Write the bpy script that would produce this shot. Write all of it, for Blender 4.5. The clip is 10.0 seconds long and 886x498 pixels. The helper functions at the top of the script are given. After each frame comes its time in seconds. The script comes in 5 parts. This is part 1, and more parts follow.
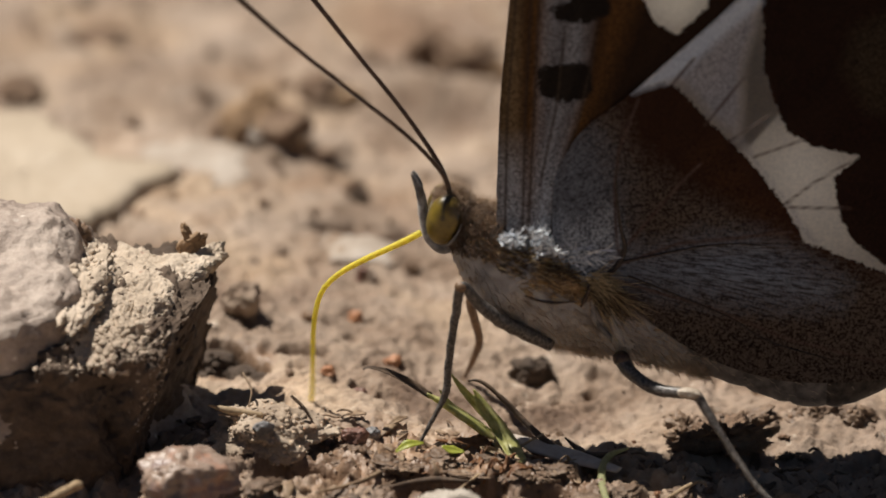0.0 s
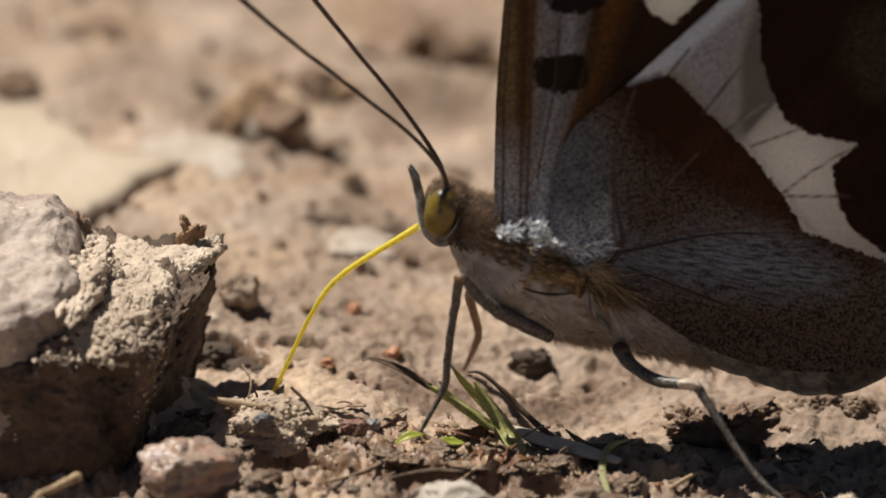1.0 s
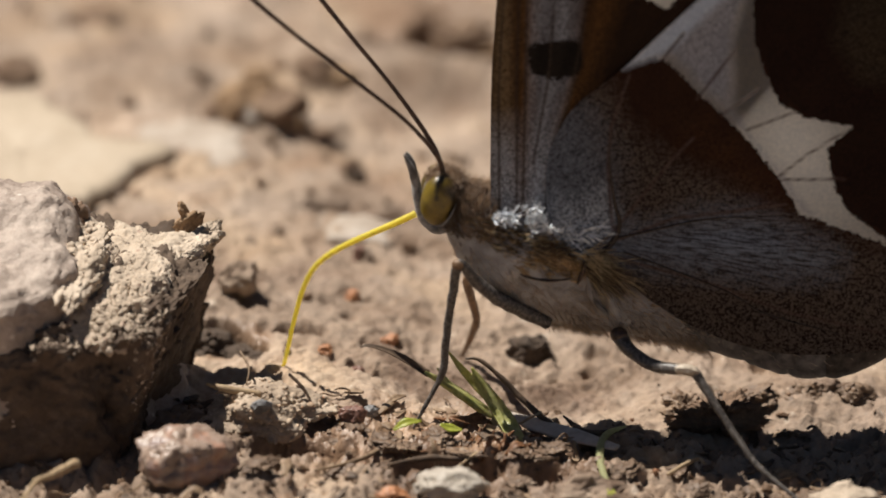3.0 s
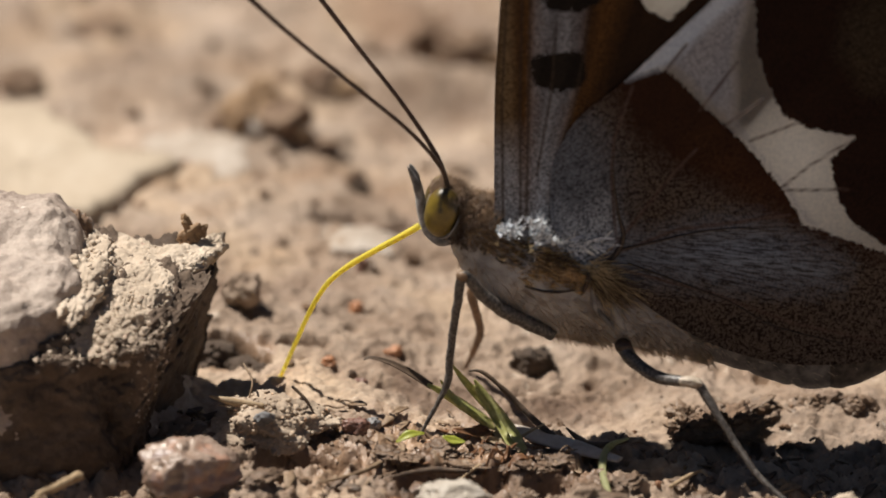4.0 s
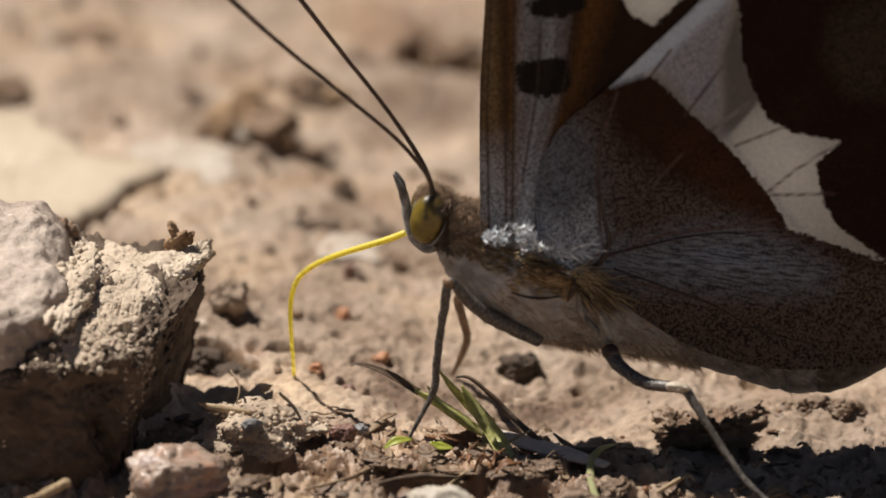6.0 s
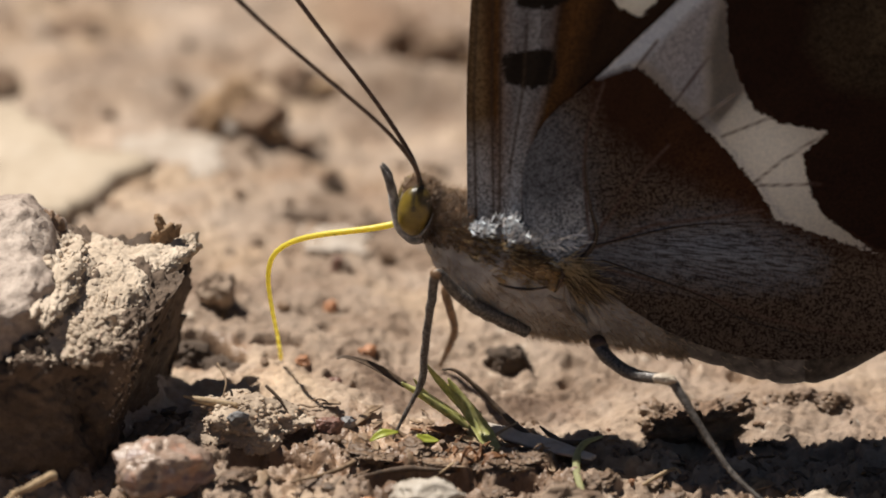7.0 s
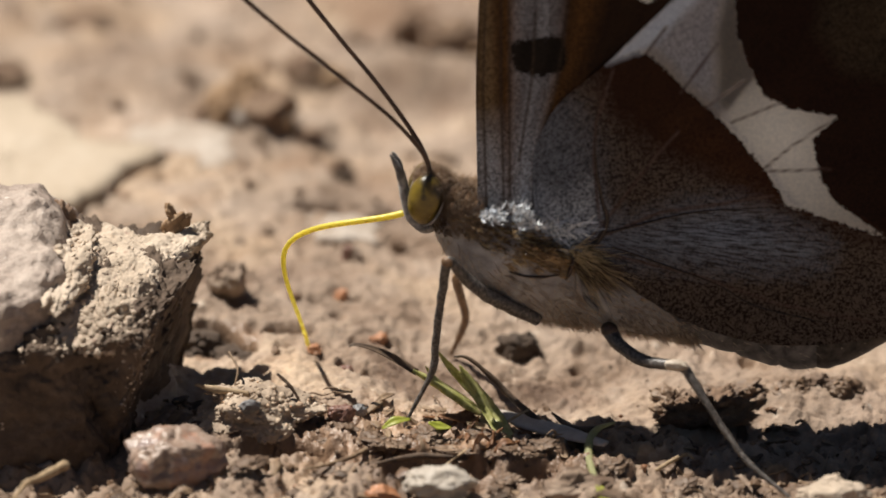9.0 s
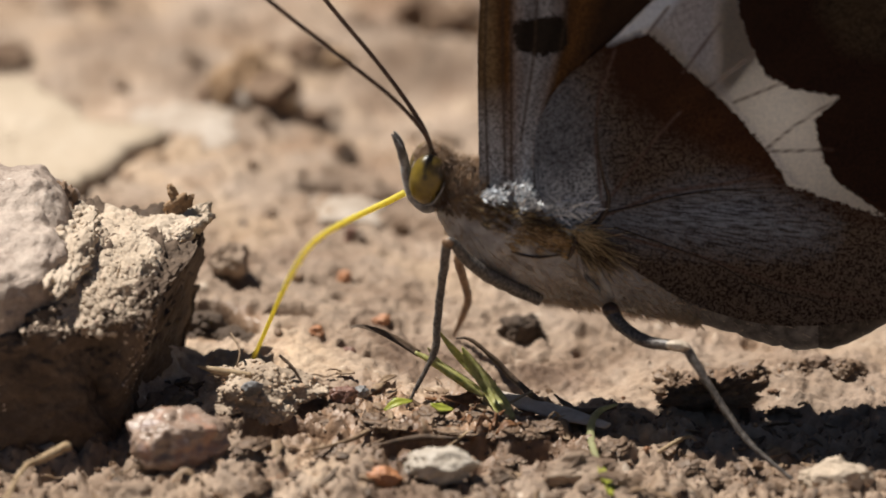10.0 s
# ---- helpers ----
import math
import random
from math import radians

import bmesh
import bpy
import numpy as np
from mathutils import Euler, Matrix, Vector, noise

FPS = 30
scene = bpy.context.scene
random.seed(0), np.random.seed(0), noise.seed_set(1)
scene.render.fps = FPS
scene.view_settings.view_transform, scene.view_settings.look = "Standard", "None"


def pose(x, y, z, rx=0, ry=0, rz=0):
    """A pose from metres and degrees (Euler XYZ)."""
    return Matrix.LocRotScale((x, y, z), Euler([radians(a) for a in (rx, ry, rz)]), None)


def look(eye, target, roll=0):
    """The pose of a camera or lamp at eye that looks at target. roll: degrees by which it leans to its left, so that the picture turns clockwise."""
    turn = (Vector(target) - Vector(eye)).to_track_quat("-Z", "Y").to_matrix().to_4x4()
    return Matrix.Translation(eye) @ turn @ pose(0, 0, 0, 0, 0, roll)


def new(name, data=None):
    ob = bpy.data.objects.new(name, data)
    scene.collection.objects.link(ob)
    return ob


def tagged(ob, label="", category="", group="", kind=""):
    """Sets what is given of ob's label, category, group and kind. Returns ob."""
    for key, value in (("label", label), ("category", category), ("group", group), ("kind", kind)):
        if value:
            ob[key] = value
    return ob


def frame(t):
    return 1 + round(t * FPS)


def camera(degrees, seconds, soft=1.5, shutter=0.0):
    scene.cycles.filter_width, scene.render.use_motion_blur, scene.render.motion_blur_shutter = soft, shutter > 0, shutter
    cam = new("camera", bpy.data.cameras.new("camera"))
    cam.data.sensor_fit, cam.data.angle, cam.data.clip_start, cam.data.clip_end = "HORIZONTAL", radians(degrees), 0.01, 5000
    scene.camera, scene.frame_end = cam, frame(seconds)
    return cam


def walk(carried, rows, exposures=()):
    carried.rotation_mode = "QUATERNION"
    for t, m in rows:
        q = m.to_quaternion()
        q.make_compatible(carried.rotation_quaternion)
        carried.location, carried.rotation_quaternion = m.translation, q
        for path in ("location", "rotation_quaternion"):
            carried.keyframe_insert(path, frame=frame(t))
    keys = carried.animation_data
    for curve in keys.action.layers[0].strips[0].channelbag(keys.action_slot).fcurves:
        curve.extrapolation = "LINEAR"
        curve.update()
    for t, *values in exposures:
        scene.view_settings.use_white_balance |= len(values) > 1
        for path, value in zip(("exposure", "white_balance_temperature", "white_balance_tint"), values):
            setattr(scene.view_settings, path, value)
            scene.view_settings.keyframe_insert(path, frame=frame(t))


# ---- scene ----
# Lengths below are in millimetres unless a helper says otherwise; MM turns them into metres.
MM = 0.001
cam = camera(6.599, 10.0, soft=1.75, shutter=0.4)
cam.data.dof.use_dof = True
cam.data.dof.focus_distance = 0.402
cam.data.dof.aperture_fstop = 32.0

walk(cam, [
    (0.0, pose(0.00000, -0.37087, 0.15884, 68.0000, -0.0000, 0.0000)),
    (0.5, pose(-0.00048, -0.37054, 0.15806, 68.0711, -0.0363, -0.1011)),
    (1.0, pose(-0.00093, -0.37051, 0.15731, 68.1172, 0.0449, -0.1634)),
    (1.5, pose(-0.00092, -0.37104, 0.15721, 68.1600, 0.2429, -0.2564)),
    (2.0, pose(0.00013, -0.37107, 0.15773, 68.0274, 0.1454, -0.0913)),
    (2.5, pose(-0.00072, -0.37075, 0.15730, 68.0028, 0.0617, -0.1618)),
    (4.0, pose(0.00023, -0.37096, 0.15856, 67.9690, 0.1280, -0.0126)),
    (4.5, pose(-0.00029, -0.37101, 0.15773, 68.0645, 0.2047, -0.1223)),
    (5.0, pose(0.00053, -0.37123, 0.15824, 68.0671, 0.2051, -0.0569)),
    (5.5, pose(0.00026, -0.37108, 0.15803, 68.0950, 0.2792, -0.1731)),
    (7.0, pose(0.00178, -0.37133, 0.15859, 67.9753, 0.3435, -0.0781)),
    (7.5, pose(0.00247, -0.37106, 0.15987, 67.7433, 0.1848, 0.1237)),
    (8.0, pose(0.00142, -0.37119, 0.15816, 67.9199, 0.4610, -0.1565)),
    (8.5, pose(0.00094, -0.37134, 0.15802, 67.9149, 0.4007, -0.1758)),
    (9.0, pose(0.00130, -0.37154, 0.15760, 68.0207, 0.6975, -0.2060)),
    (9.5, pose(0.00131, -0.37073, 0.15770, 67.8782, 0.5209, -0.0991)),
    (10.0, pose(0.00196, -0.37129, 0.15725, 67.9160, 0.6839, -0.0790)),
], exposures=[(0.0, 0.25), (0.8, 0.35), (5.0, 0.40), (10.0, 0.46)])

# ---- world and sun ----
SUN_DIRECTION = Vector((-0.40, 0.19, 1.0)).normalized()
world = bpy.data.worlds.new("sky")
scene.world = world
world.use_nodes = True
sky = world.node_tree.nodes.new("ShaderNodeTexSky")
sky.sky_type = "NISHITA"
sky.sun_disc = False
sky.sun_elevation = math.asin(SUN_DIRECTION.z)
sky.sun_rotation = math.atan2(SUN_DIRECTION.x, SUN_DIRECTION.y)
backdrop = world.node_tree.nodes["Background"]
backdrop.inputs["Strength"].default_value = 0.021
world.node_tree.links.new(sky.outputs["Color"], backdrop.inputs["Color"])

sun_data = bpy.data.lights.new("sun", "SUN")
sun_data.energy = 5.0
sun_data.angle = radians(0.55)
sun_data.color = (1.0, 0.94, 0.85)
sun = new("sun", sun_data)
sun.matrix_world = look(SUN_DIRECTION * 5, (0, 0, 0))


# ---- materials ----
class Nodes:
    """A short way to write a node material."""

    def __init__(self, name):
        self.mat = bpy.data.materials.new(name)
        self.mat.use_nodes = True
        self.tree = self.mat.node_tree
        self.shader = self.tree.nodes["Principled BSDF"]
        self.out = self.tree.nodes["Material Output"]
        self.where = self.add("ShaderNodeTexCoord").outputs["Object"]

    def add(self, kind, **values):
        node = self.tree.nodes.new(kind)
        for key, value in values.items():
            node.inputs[key].default_value = value
        return node

    def link(self, a, b):
        self.tree.links.new(a, b)

    def noise(self, size, detail=5.0, rough=0.6, vector=None):
        """Noise whose features measure size millimetres."""
        node = self.add("ShaderNodeTexNoise", Scale=1000.0 / size, Detail=detail, Roughness=rough)
        self.link(vector or self.where, node.inputs["Vector"])
        return node.outputs["Fac"]

    def cells(self, size):
        node = self.add("ShaderNodeTexVoronoi", Scale=1000.0 / size)
        self.link(self.where, node.inputs["Vector"])
        return node.outputs["Distance"]

    def ramp(self, value, stops):
        node = self.add("ShaderNodeValToRGB")
        elements = node.color_ramp.elements
        while len(elements) < len(stops):
            elements.new(0.5)
        for element, (place, colour) in zip(elements, stops):
            element.position = place
            element.color = (*colour, 1.0) if len(colour) == 3 else colour
        self.link(value, node.inputs["Fac"])
        return node.outputs["Color"]

    def math(self, op, a, b=0.0):
        node = self.add("ShaderNodeMath")
        node.operation = op
        for k, v in enumerate((a, b)):
            if isinstance(v, (int, float)):
                node.inputs[k].default_value = v
            else:
                self.link(v, node.inputs[k])
        return node.outputs[0]

    def mix(self, factor, a, b, blend="MIX"):
        node = self.add("ShaderNodeMix")
        node.data_type = "RGBA"
        node.blend_type = blend
        for k, v in ((0, factor), (6, a), (7, b)):
            if isinstance(v, (int, float)):
                node.inputs[k].default_value = v
            elif isinstance(v, tuple):
                node.inputs[k].default_value = (*v, 1.0)
            else:
                self.link(v, node.inputs[k])
        return node.outputs[2]

    def bump(self, height, depth, normal=None):
        """Relief; depth in millimetres."""
        node = self.add("ShaderNodeBump", Strength=1.0, Distance=depth * MM)
        self.link(height, node.inputs["Height"])
        if normal:
            self.link(normal, node.inputs["Normal"])
        self.link(node.outputs["Normal"], self.shader.inputs["Normal"])
        return node.outputs["Normal"]

    def colour(self, value):
        if isinstance(value, tuple):
            self.shader.inputs["Base Color"].default_value = (*value, 1.0)
        else:
            self.link(value, self.shader.inputs["Base Color"])

    def rough(self, value):
        if isinstance(value, (int, float)):
            self.shader.inputs["Roughness"].default_value = value
        else:
            self.link(value, self.shader.inputs["Roughness"])

    def attribute(self, name):
        node = self.add("ShaderNodeAttribute")
        node.attribute_name = name
        return node.outputs["Fac"]

    def random(self):
        return self.add("ShaderNodeObjectInfo").outputs["Random"]


def earthy(name, dark, mid, light, patch=6.0, grain=0.5, rough=0.9, depth=0.12, speckle=None, island=False, stain=0.0, damp_shade=False):
    n = Nodes(name)
    big = n.noise(patch, 6.0, 0.62)
    fine = n.noise(grain, 6.0, 0.7)
    base = n.ramp(n.math("ADD", n.math("MULTIPLY", big, 0.65), n.math("MULTIPLY", fine, 0.35)),
                  [(0.32, dark), (0.5, mid), (0.66, light)])
    if stain:
        wide = n.noise(stain, 3.0, 0.55)
        base = n.mix(0.9, base, n.ramp(wide, [(0.32, (0.55, 0.46, 0.42)), (0.45, (0.92, 0.89, 0.87)), (0.56, (1.04, 1.04, 1.05)), (0.65, (1.42, 1.46, 1.53))]), "MULTIPLY")
    if speckle:
        spots = n.ramp(n.cells(grain * 2.2), [(0.0, (1, 1, 1)), (0.16, (1, 1, 1)), (0.24, (0, 0, 0))])
        pick = n.ramp(n.noise(grain * 5, 2.0), [(0.52, (0, 0, 0)), (0.6, (1, 1, 1))])
        base = n.mix(n.math("MULTIPLY", n.math("MULTIPLY", spots, pick), 0.75), base, speckle)
    if island:
        tint = n.add("ShaderNodeNewGeometry").outputs["Random Per Island"]
        base = n.mix(0.85, base, n.ramp(tint, [(0.0, (0.72, 0.69, 0.66)), (0.5, (0.95, 0.93, 0.9)), (0.86, (1.15, 1.1, 1.02)), (0.975, (1.2, 1.0, 0.85)), (0.985, (1.3, 0.8, 0.55))]), "MULTIPLY")
    if damp_shade:
        tint = n.ramp(n.noise(4.2, 5.0, 0.62), [(0.36, (0.66, 0.57, 0.49)), (0.46, (0.96, 0.93, 0.90)), (0.56, (1.02, 1.02, 1.02)), (0.66, (1.14, 1.16, 1.20))])
        base = n.mix(0.75, base, tint, "MULTIPLY")
        ochre = n.ramp(n.noise(9.0, 3.0, 0.55), [(0.5, (1.0, 1.0, 1.0)), (0.62, (1.03, 0.96, 0.84))])
        base = n.mix(0.8, base, ochre, "MULTIPLY")
        base = n.mix(n.math("MULTIPLY", n.attribute("damp_shade"), 0.8), base, (0.62, 0.50, 0.41), "MULTIPLY")
    if name == "pink_stone":
        rust = n.ramp(n.noise(2.2, 3.0, 0.6), [(0.50, (0, 0, 0)), (0.58, (1, 1, 1))])
        base = n.mix(n.math("MULTIPLY", rust, 0.6), base, (0.31, 0.135, 0.075))
        smoke = n.ramp(n.noise(1.5, 4.0, 0.6), [(0.52, (0, 0, 0)), (0.62, (1, 1, 1))])
        base = n.mix(n.math("MULTIPLY", smoke, 0.7), base, (0.24, 0.185, 0.19))
    n.colour(base)
    matt = n.ramp(fine, [(0.3, (rough - 0.15,) * 3), (0.7, (min(1.0, rough + 0.06),) * 3)])
    n.rough(n.math("SUBTRACT", matt, n.math("MULTIPLY", n.attribute("damp_shade"), 0.42)) if damp_shade else matt)
    first = n.bump(n.noise(grain * 2.5, 4.0), depth)
    n.bump(n.noise(grain * 0.45, 3.0), depth * 0.45, first)
    return n.mat


SOIL = earthy("soil", (0.155, 0.112, 0.082), (0.298, 0.225, 0.168), (0.425, 0.340, 0.266), 9.0, 0.6, 0.88, 0.2, (0.496, 0.416, 0.339), False, 11.0, True)
CRUMB = earthy("crumb", (0.075, 0.044, 0.026), (0.170, 0.110, 0.070), (0.30, 0.213, 0.145), 2.0, 0.25, 0.62, 0.06, None, True)
CLAY = earthy("clay", (0.29, 0.225, 0.165), (0.48, 0.388, 0.298), (0.62, 0.52, 0.415), 3.0, 0.35, 0.9, 0.10, (0.36, 0.25, 0.19))
ROCK = earthy("rock", (0.17, 0.122, 0.098), (0.38, 0.303, 0.252), (0.55, 0.46, 0.39), 4.0, 0.3, 0.7, 0.13, (0.7, 0.63, 0.56))
SLAB = earthy("slab", (0.30, 0.236, 0.167), (0.42, 0.34, 0.254), (0.49, 0.416, 0.33), 8.0, 0.7, 0.85, 0.1)
PALE = earthy("pale_clay", (0.27, 0.21, 0.16), (0.38, 0.315, 0.257), (0.48, 0.42, 0.365), 4.0, 0.5, 0.9, 0.12)
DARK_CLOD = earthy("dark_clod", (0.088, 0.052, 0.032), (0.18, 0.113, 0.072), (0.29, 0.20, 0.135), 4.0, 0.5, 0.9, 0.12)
# Dark soil; inside the hole this colour also stands in for shade.
DARK_SOIL = earthy("dark_soil", (0.034, 0.023, 0.016), (0.072, 0.049, 0.034), (0.13, 0.092, 0.066), 3.0, 0.4, 0.94, 0.10)
# Soil of the shaded fronts; their shade is put into this colour.
SHADE_FACE = earthy("shade_soil", (0.050, 0.033, 0.023), (0.100, 0.068, 0.047), (0.18, 0.13, 0.094), 3.0, 0.4, 0.94, 0.14)
GRIT = earthy("grit", (0.24, 0.182, 0.132), (0.43, 0.34, 0.26), (0.62, 0.52, 0.415), 1.5, 0.2, 0.85, 0.05, None, True)
PINK_STONE = earthy("pink_stone", (0.15, 0.082, 0.052), (0.31, 0.228, 0.178), (0.50, 0.41, 0.345), 2.2, 0.3, 0.38, 0.07, (0.36, 0.14, 0.07))
GREY_STONE = earthy("grey_stone", (0.085, 0.083, 0.085), (0.17, 0.165, 0.165), (0.32, 0.305, 0.295), 0.8, 0.2, 0.55, 0.04)
OCHRE = earthy("ochre_soil", (0.13, 0.075, 0.038), (0.27, 0.17, 0.095), (0.42, 0.30, 0.19), 2.0, 0.4, 0.9, 0.12)
RED_STONE = earthy("red_stone", (0.080, 0.036, 0.025), (0.176, 0.088, 0.064), (0.288, 0.176, 0.136), 1.0, 0.2, 0.5, 0.04)
ORANGE_STONE = earthy("orange_stone", (0.240, 0.096, 0.038), (0.416, 0.192, 0.093), (0.528, 0.320, 0.204), 1.2, 0.2, 0.5, 0.03)
WHITE_STONE = earthy("white_stone", (0.26, 0.215, 0.17), (0.41, 0.36, 0.30), (0.55, 0.50, 0.44), 1.4, 0.25, 0.6, 0.05)


def plant(name, base, tip, rough=0.5, passing=0.35):
    """Leaf tissue: streaked along its length, lets some light through."""
    n = Nodes(name)
    streak = n.noise(0.35, 4.0, 0.6)
    colour = n.ramp(streak, [(0.3, base), (0.7, tip)])
    n.colour(colour)
    n.rough(rough)
    n.bump(n.noise(0.15, 3.0), 0.02)
    clear = n.add("ShaderNodeBsdfTranslucent")
    n.link(colour, clear.inputs["Color"])
    both = n.add("ShaderNodeMixShader", Fac=passing)
    n.link(n.shader.outputs[0], both.inputs[1])
    n.link(clear.outputs[0], both.inputs[2])
    n.link(both.outputs[0], n.out.inputs["Surface"])
    return n.mat


GRASS = plant("grass", (0.40, 0.40, 0.11), (0.74, 0.71, 0.34), 0.38, 0.45)
LEAFLET = plant("leaflet", (0.38, 0.42, 0.05), (0.58, 0.60, 0.12), 0.4, 0.45)
STRAW = plant("straw", (0.30, 0.20, 0.11), (0.55, 0.42, 0.27), 0.6, 0.2)
DRY_DARK = plant("dry_dark", (0.05, 0.032, 0.022), (0.15, 0.098, 0.062), 0.65, 0.08)
RUSTY = plant("rusty", (0.16, 0.07, 0.03), (0.34, 0.17, 0.08), 0.55, 0.25)
SPROUT = plant("sprout", (0.46, 0.47, 0.24), (0.66, 0.66, 0.40), 0.5, 0.6)
STRAW_BROWN = plant("straw_brown", (0.16, 0.10, 0.06), (0.34, 0.24, 0.15), 0.6, 0.1)
GREY_LEAF = earthy("grey_leaf", (0.28, 0.23, 0.195), (0.47, 0.405, 0.35), (0.62, 0.55, 0.49), 2.0, 0.3, 0.8, 0.03)


def chitin(name, dark, light, size, rough, coat=0.0, sheen=0.0):
    n = Nodes(name)
    n.colour(n.ramp(n.noise(size, 4.0), [(0.35, dark), (0.65, light)]))
    n.rough(rough)
    n.shader.inputs["Coat Weight"].default_value = coat
    n.shader.inputs["Sheen Weight"].default_value = sheen
    n.bump(n.noise(size * 0.5, 2.0), 0.02)
    return n.mat


LEG = chitin("leg", (0.016, 0.012, 0.010), (0.16, 0.142, 0.13), 0.15, 0.36)
LEG_PALE = chitin("leg_pale", (0.30, 0.24, 0.18), (0.55, 0.47, 0.38), 0.4, 0.5)
LEG_BROWN = chitin("leg_brown", (0.12, 0.07, 0.04), (0.26, 0.16, 0.09), 0.5, 0.45)
ANTENNA = chitin("antenna", (0.018, 0.009, 0.005), (0.075, 0.038, 0.022), 0.3, 0.4)
PALP = chitin("palp", (0.05, 0.045, 0.042), (0.20, 0.19, 0.185), 0.5, 0.6, 0, 0.1)
BODY_GREY = chitin("body_grey", (0.25, 0.232, 0.22), (0.45, 0.43, 0.415), 0.8, 0.8, 0, 0.5)
BODY_BROWN = chitin("body_brown", (0.05, 0.032, 0.018), (0.17, 0.11, 0.055), 0.5, 0.75, 0, 0.4)
ABDOMEN_GREY = chitin("abdomen_grey", (0.055, 0.047, 0.042), (0.20, 0.18, 0.165), 0.7, 0.8, 0, 0.3)
ABDOMEN_DARK = chitin("abdomen_dark", (0.02, 0.014, 0.010), (0.10, 0.078, 0.062), 0.5, 0.8, 0, 0.2)
FUR_GOLD = chitin("fur_gold", (0.09, 0.045, 0.016), (0.74, 0.50, 0.24), 0.45, 0.25)
FUR_BROWN = chitin("fur_brown", (0.11, 0.066, 0.040), (0.30, 0.195, 0.118), 0.6, 0.5)
FUR_DARK = chitin("fur_dark", (0.03, 0.016, 0.009), (0.13, 0.075, 0.04), 0.4, 0.4)
FUR_PALE = plant("fur_pale", (0.45, 0.37, 0.29), (0.80, 0.69, 0.56), 0.45, 0.6)
FUR_STRAW = plant("fur_straw", (0.52, 0.39, 0.2), (0.88, 0.74, 0.48), 0.35, 0.4)
FUR_GREY = chitin("fur_grey", (0.03, 0.030, 0.034), (0.22, 0.235, 0.26), 0.3, 0.4)
FUR_SILVER = chitin("fur_silver", (0.30, 0.34, 0.40), (0.92, 0.95, 0.97), 0.25, 0.15)
def eye_surface():
    """A compound eye: olive yellow with brown blotches and a fine facet relief."""
    n = Nodes("eye")
    blotch = n.noise(1.1, 3.0, 0.5)
    shell = n.ramp(blotch, [(0.36, (0.04, 0.026, 0.005)), (0.47, (0.105, 0.070, 0.009)), (0.66, (0.21, 0.145, 0.013))])
    bar = n.add("ShaderNodeClamp")
    n.link(n.math("DIVIDE", n.math("ADD", n.attribute("pupil"), n.math("MULTIPLY", n.math("SUBTRACT", n.noise(0.3, 3.0), 0.5), 0.25)), 0.16), bar.inputs["Value"])
    n.colour(n.mix(n.math("MULTIPLY", bar.outputs[0], 0.9), shell, (0.016, 0.010, 0.004)))
    n.rough(0.34)
    n.shader.inputs["Coat Weight"].default_value = 0.2
    n.bump(n.cells(0.05), 0.006)
    return n.mat


VEIN = chitin("vein", (0.012, 0.007, 0.005), (0.05, 0.03, 0.022), 0.3, 0.5)
PALP_PALE = chitin("palp_pale", (0.13, 0.125, 0.12), (0.38, 0.37, 0.36), 0.3, 0.7, 0, 0.3)
TEGULA = chitin("tegula", (0.06, 0.033, 0.014), (0.26, 0.16, 0.07), 0.35, 0.35, 0, 0.2)
EYE = eye_surface()
PROBOSCIS = plant("proboscis", (0.90, 0.78, 0.10), (0.95, 0.86, 0.22), 0.3, 0.5)


def scaly(name, layers, ground, passing):
    """Wing membrane with scales. layers: (attribute, edge raggedness, two colours, fine grain, strength); later ones lie on top."""
    n = Nodes(name)
    ragged = n.math("SUBTRACT", n.noise(0.42, 7.0, 0.85), 0.5)
    grain = n.noise(0.16, 5.0, 0.8)
    fan = n.add("ShaderNodeCombineXYZ")
    n.link(n.attribute("round"), fan.inputs[0])
    n.link(n.math("MULTIPLY", n.attribute("out"), 0.15), fan.inputs[1])
    streaks = n.noise(0.17, 4.0, 0.6, fan.outputs[0])
    marble = n.math("ADD", n.math("MULTIPLY", streaks, 0.15), n.math("MULTIPLY", n.noise(0.17, 6.0, 0.8), 0.85))
    colour = n.ramp(marble, [(0.35, ground[0]), (0.65, ground[1])])
    clear = None
    for name_, rag, soft, low, high, strength, glow in layers:
        field = n.attribute(name_)
        edge = n.math("ADD", field, n.math("MULTIPLY", ragged, rag))
        mask = n.math("MULTIPLY", n.math("ADD", n.math("DIVIDE", edge, soft), 0.5), 1.0)
        clampd = n.add("ShaderNodeClamp")
        n.link(mask, clampd.inputs["Value"])
        mask = n.math("MULTIPLY", clampd.outputs[0], strength)
        source = n.math("ADD", n.math("MULTIPLY", streaks, 0.6), n.math("MULTIPLY", marble, 0.4)) if name_ == "blue" else n.math("ADD", n.math("MULTIPLY", marble, 0.7), n.math("MULTIPLY", grain, 0.3))
        tone = n.ramp(source, [(0.465, low), (0.525, high)] if name_ == "grey" else [(0.43, low), (0.56, high)])
        colour = n.mix(mask, colour, tone)
        if glow:
            before = clear or passing
            rest = n.math("SUBTRACT", 1.0, mask)
            clear = n.math("ADD", n.math("MULTIPLY", mask, glow), n.math("MULTIPLY", rest, before))
    n.colour(colour)
    n.rough(0.5)
    n.shader.inputs["Specular IOR Level"].default_value = 0.1
    n.bump(grain, 0.03)
    light = n.add("ShaderNodeBsdfTranslucent")
    n.link(colour, light.inputs["Color"])
    both = n.add("ShaderNodeMixShader", Fac=passing)
    if clear:
        n.link(clear, both.inputs[0])
    n.link(n.shader.outputs[0], both.inputs[1])
    n.link(light.outputs[0], both.inputs[2])
    n.link(both.outputs[0], n.out.inputs["Surface"])
    return n.mat


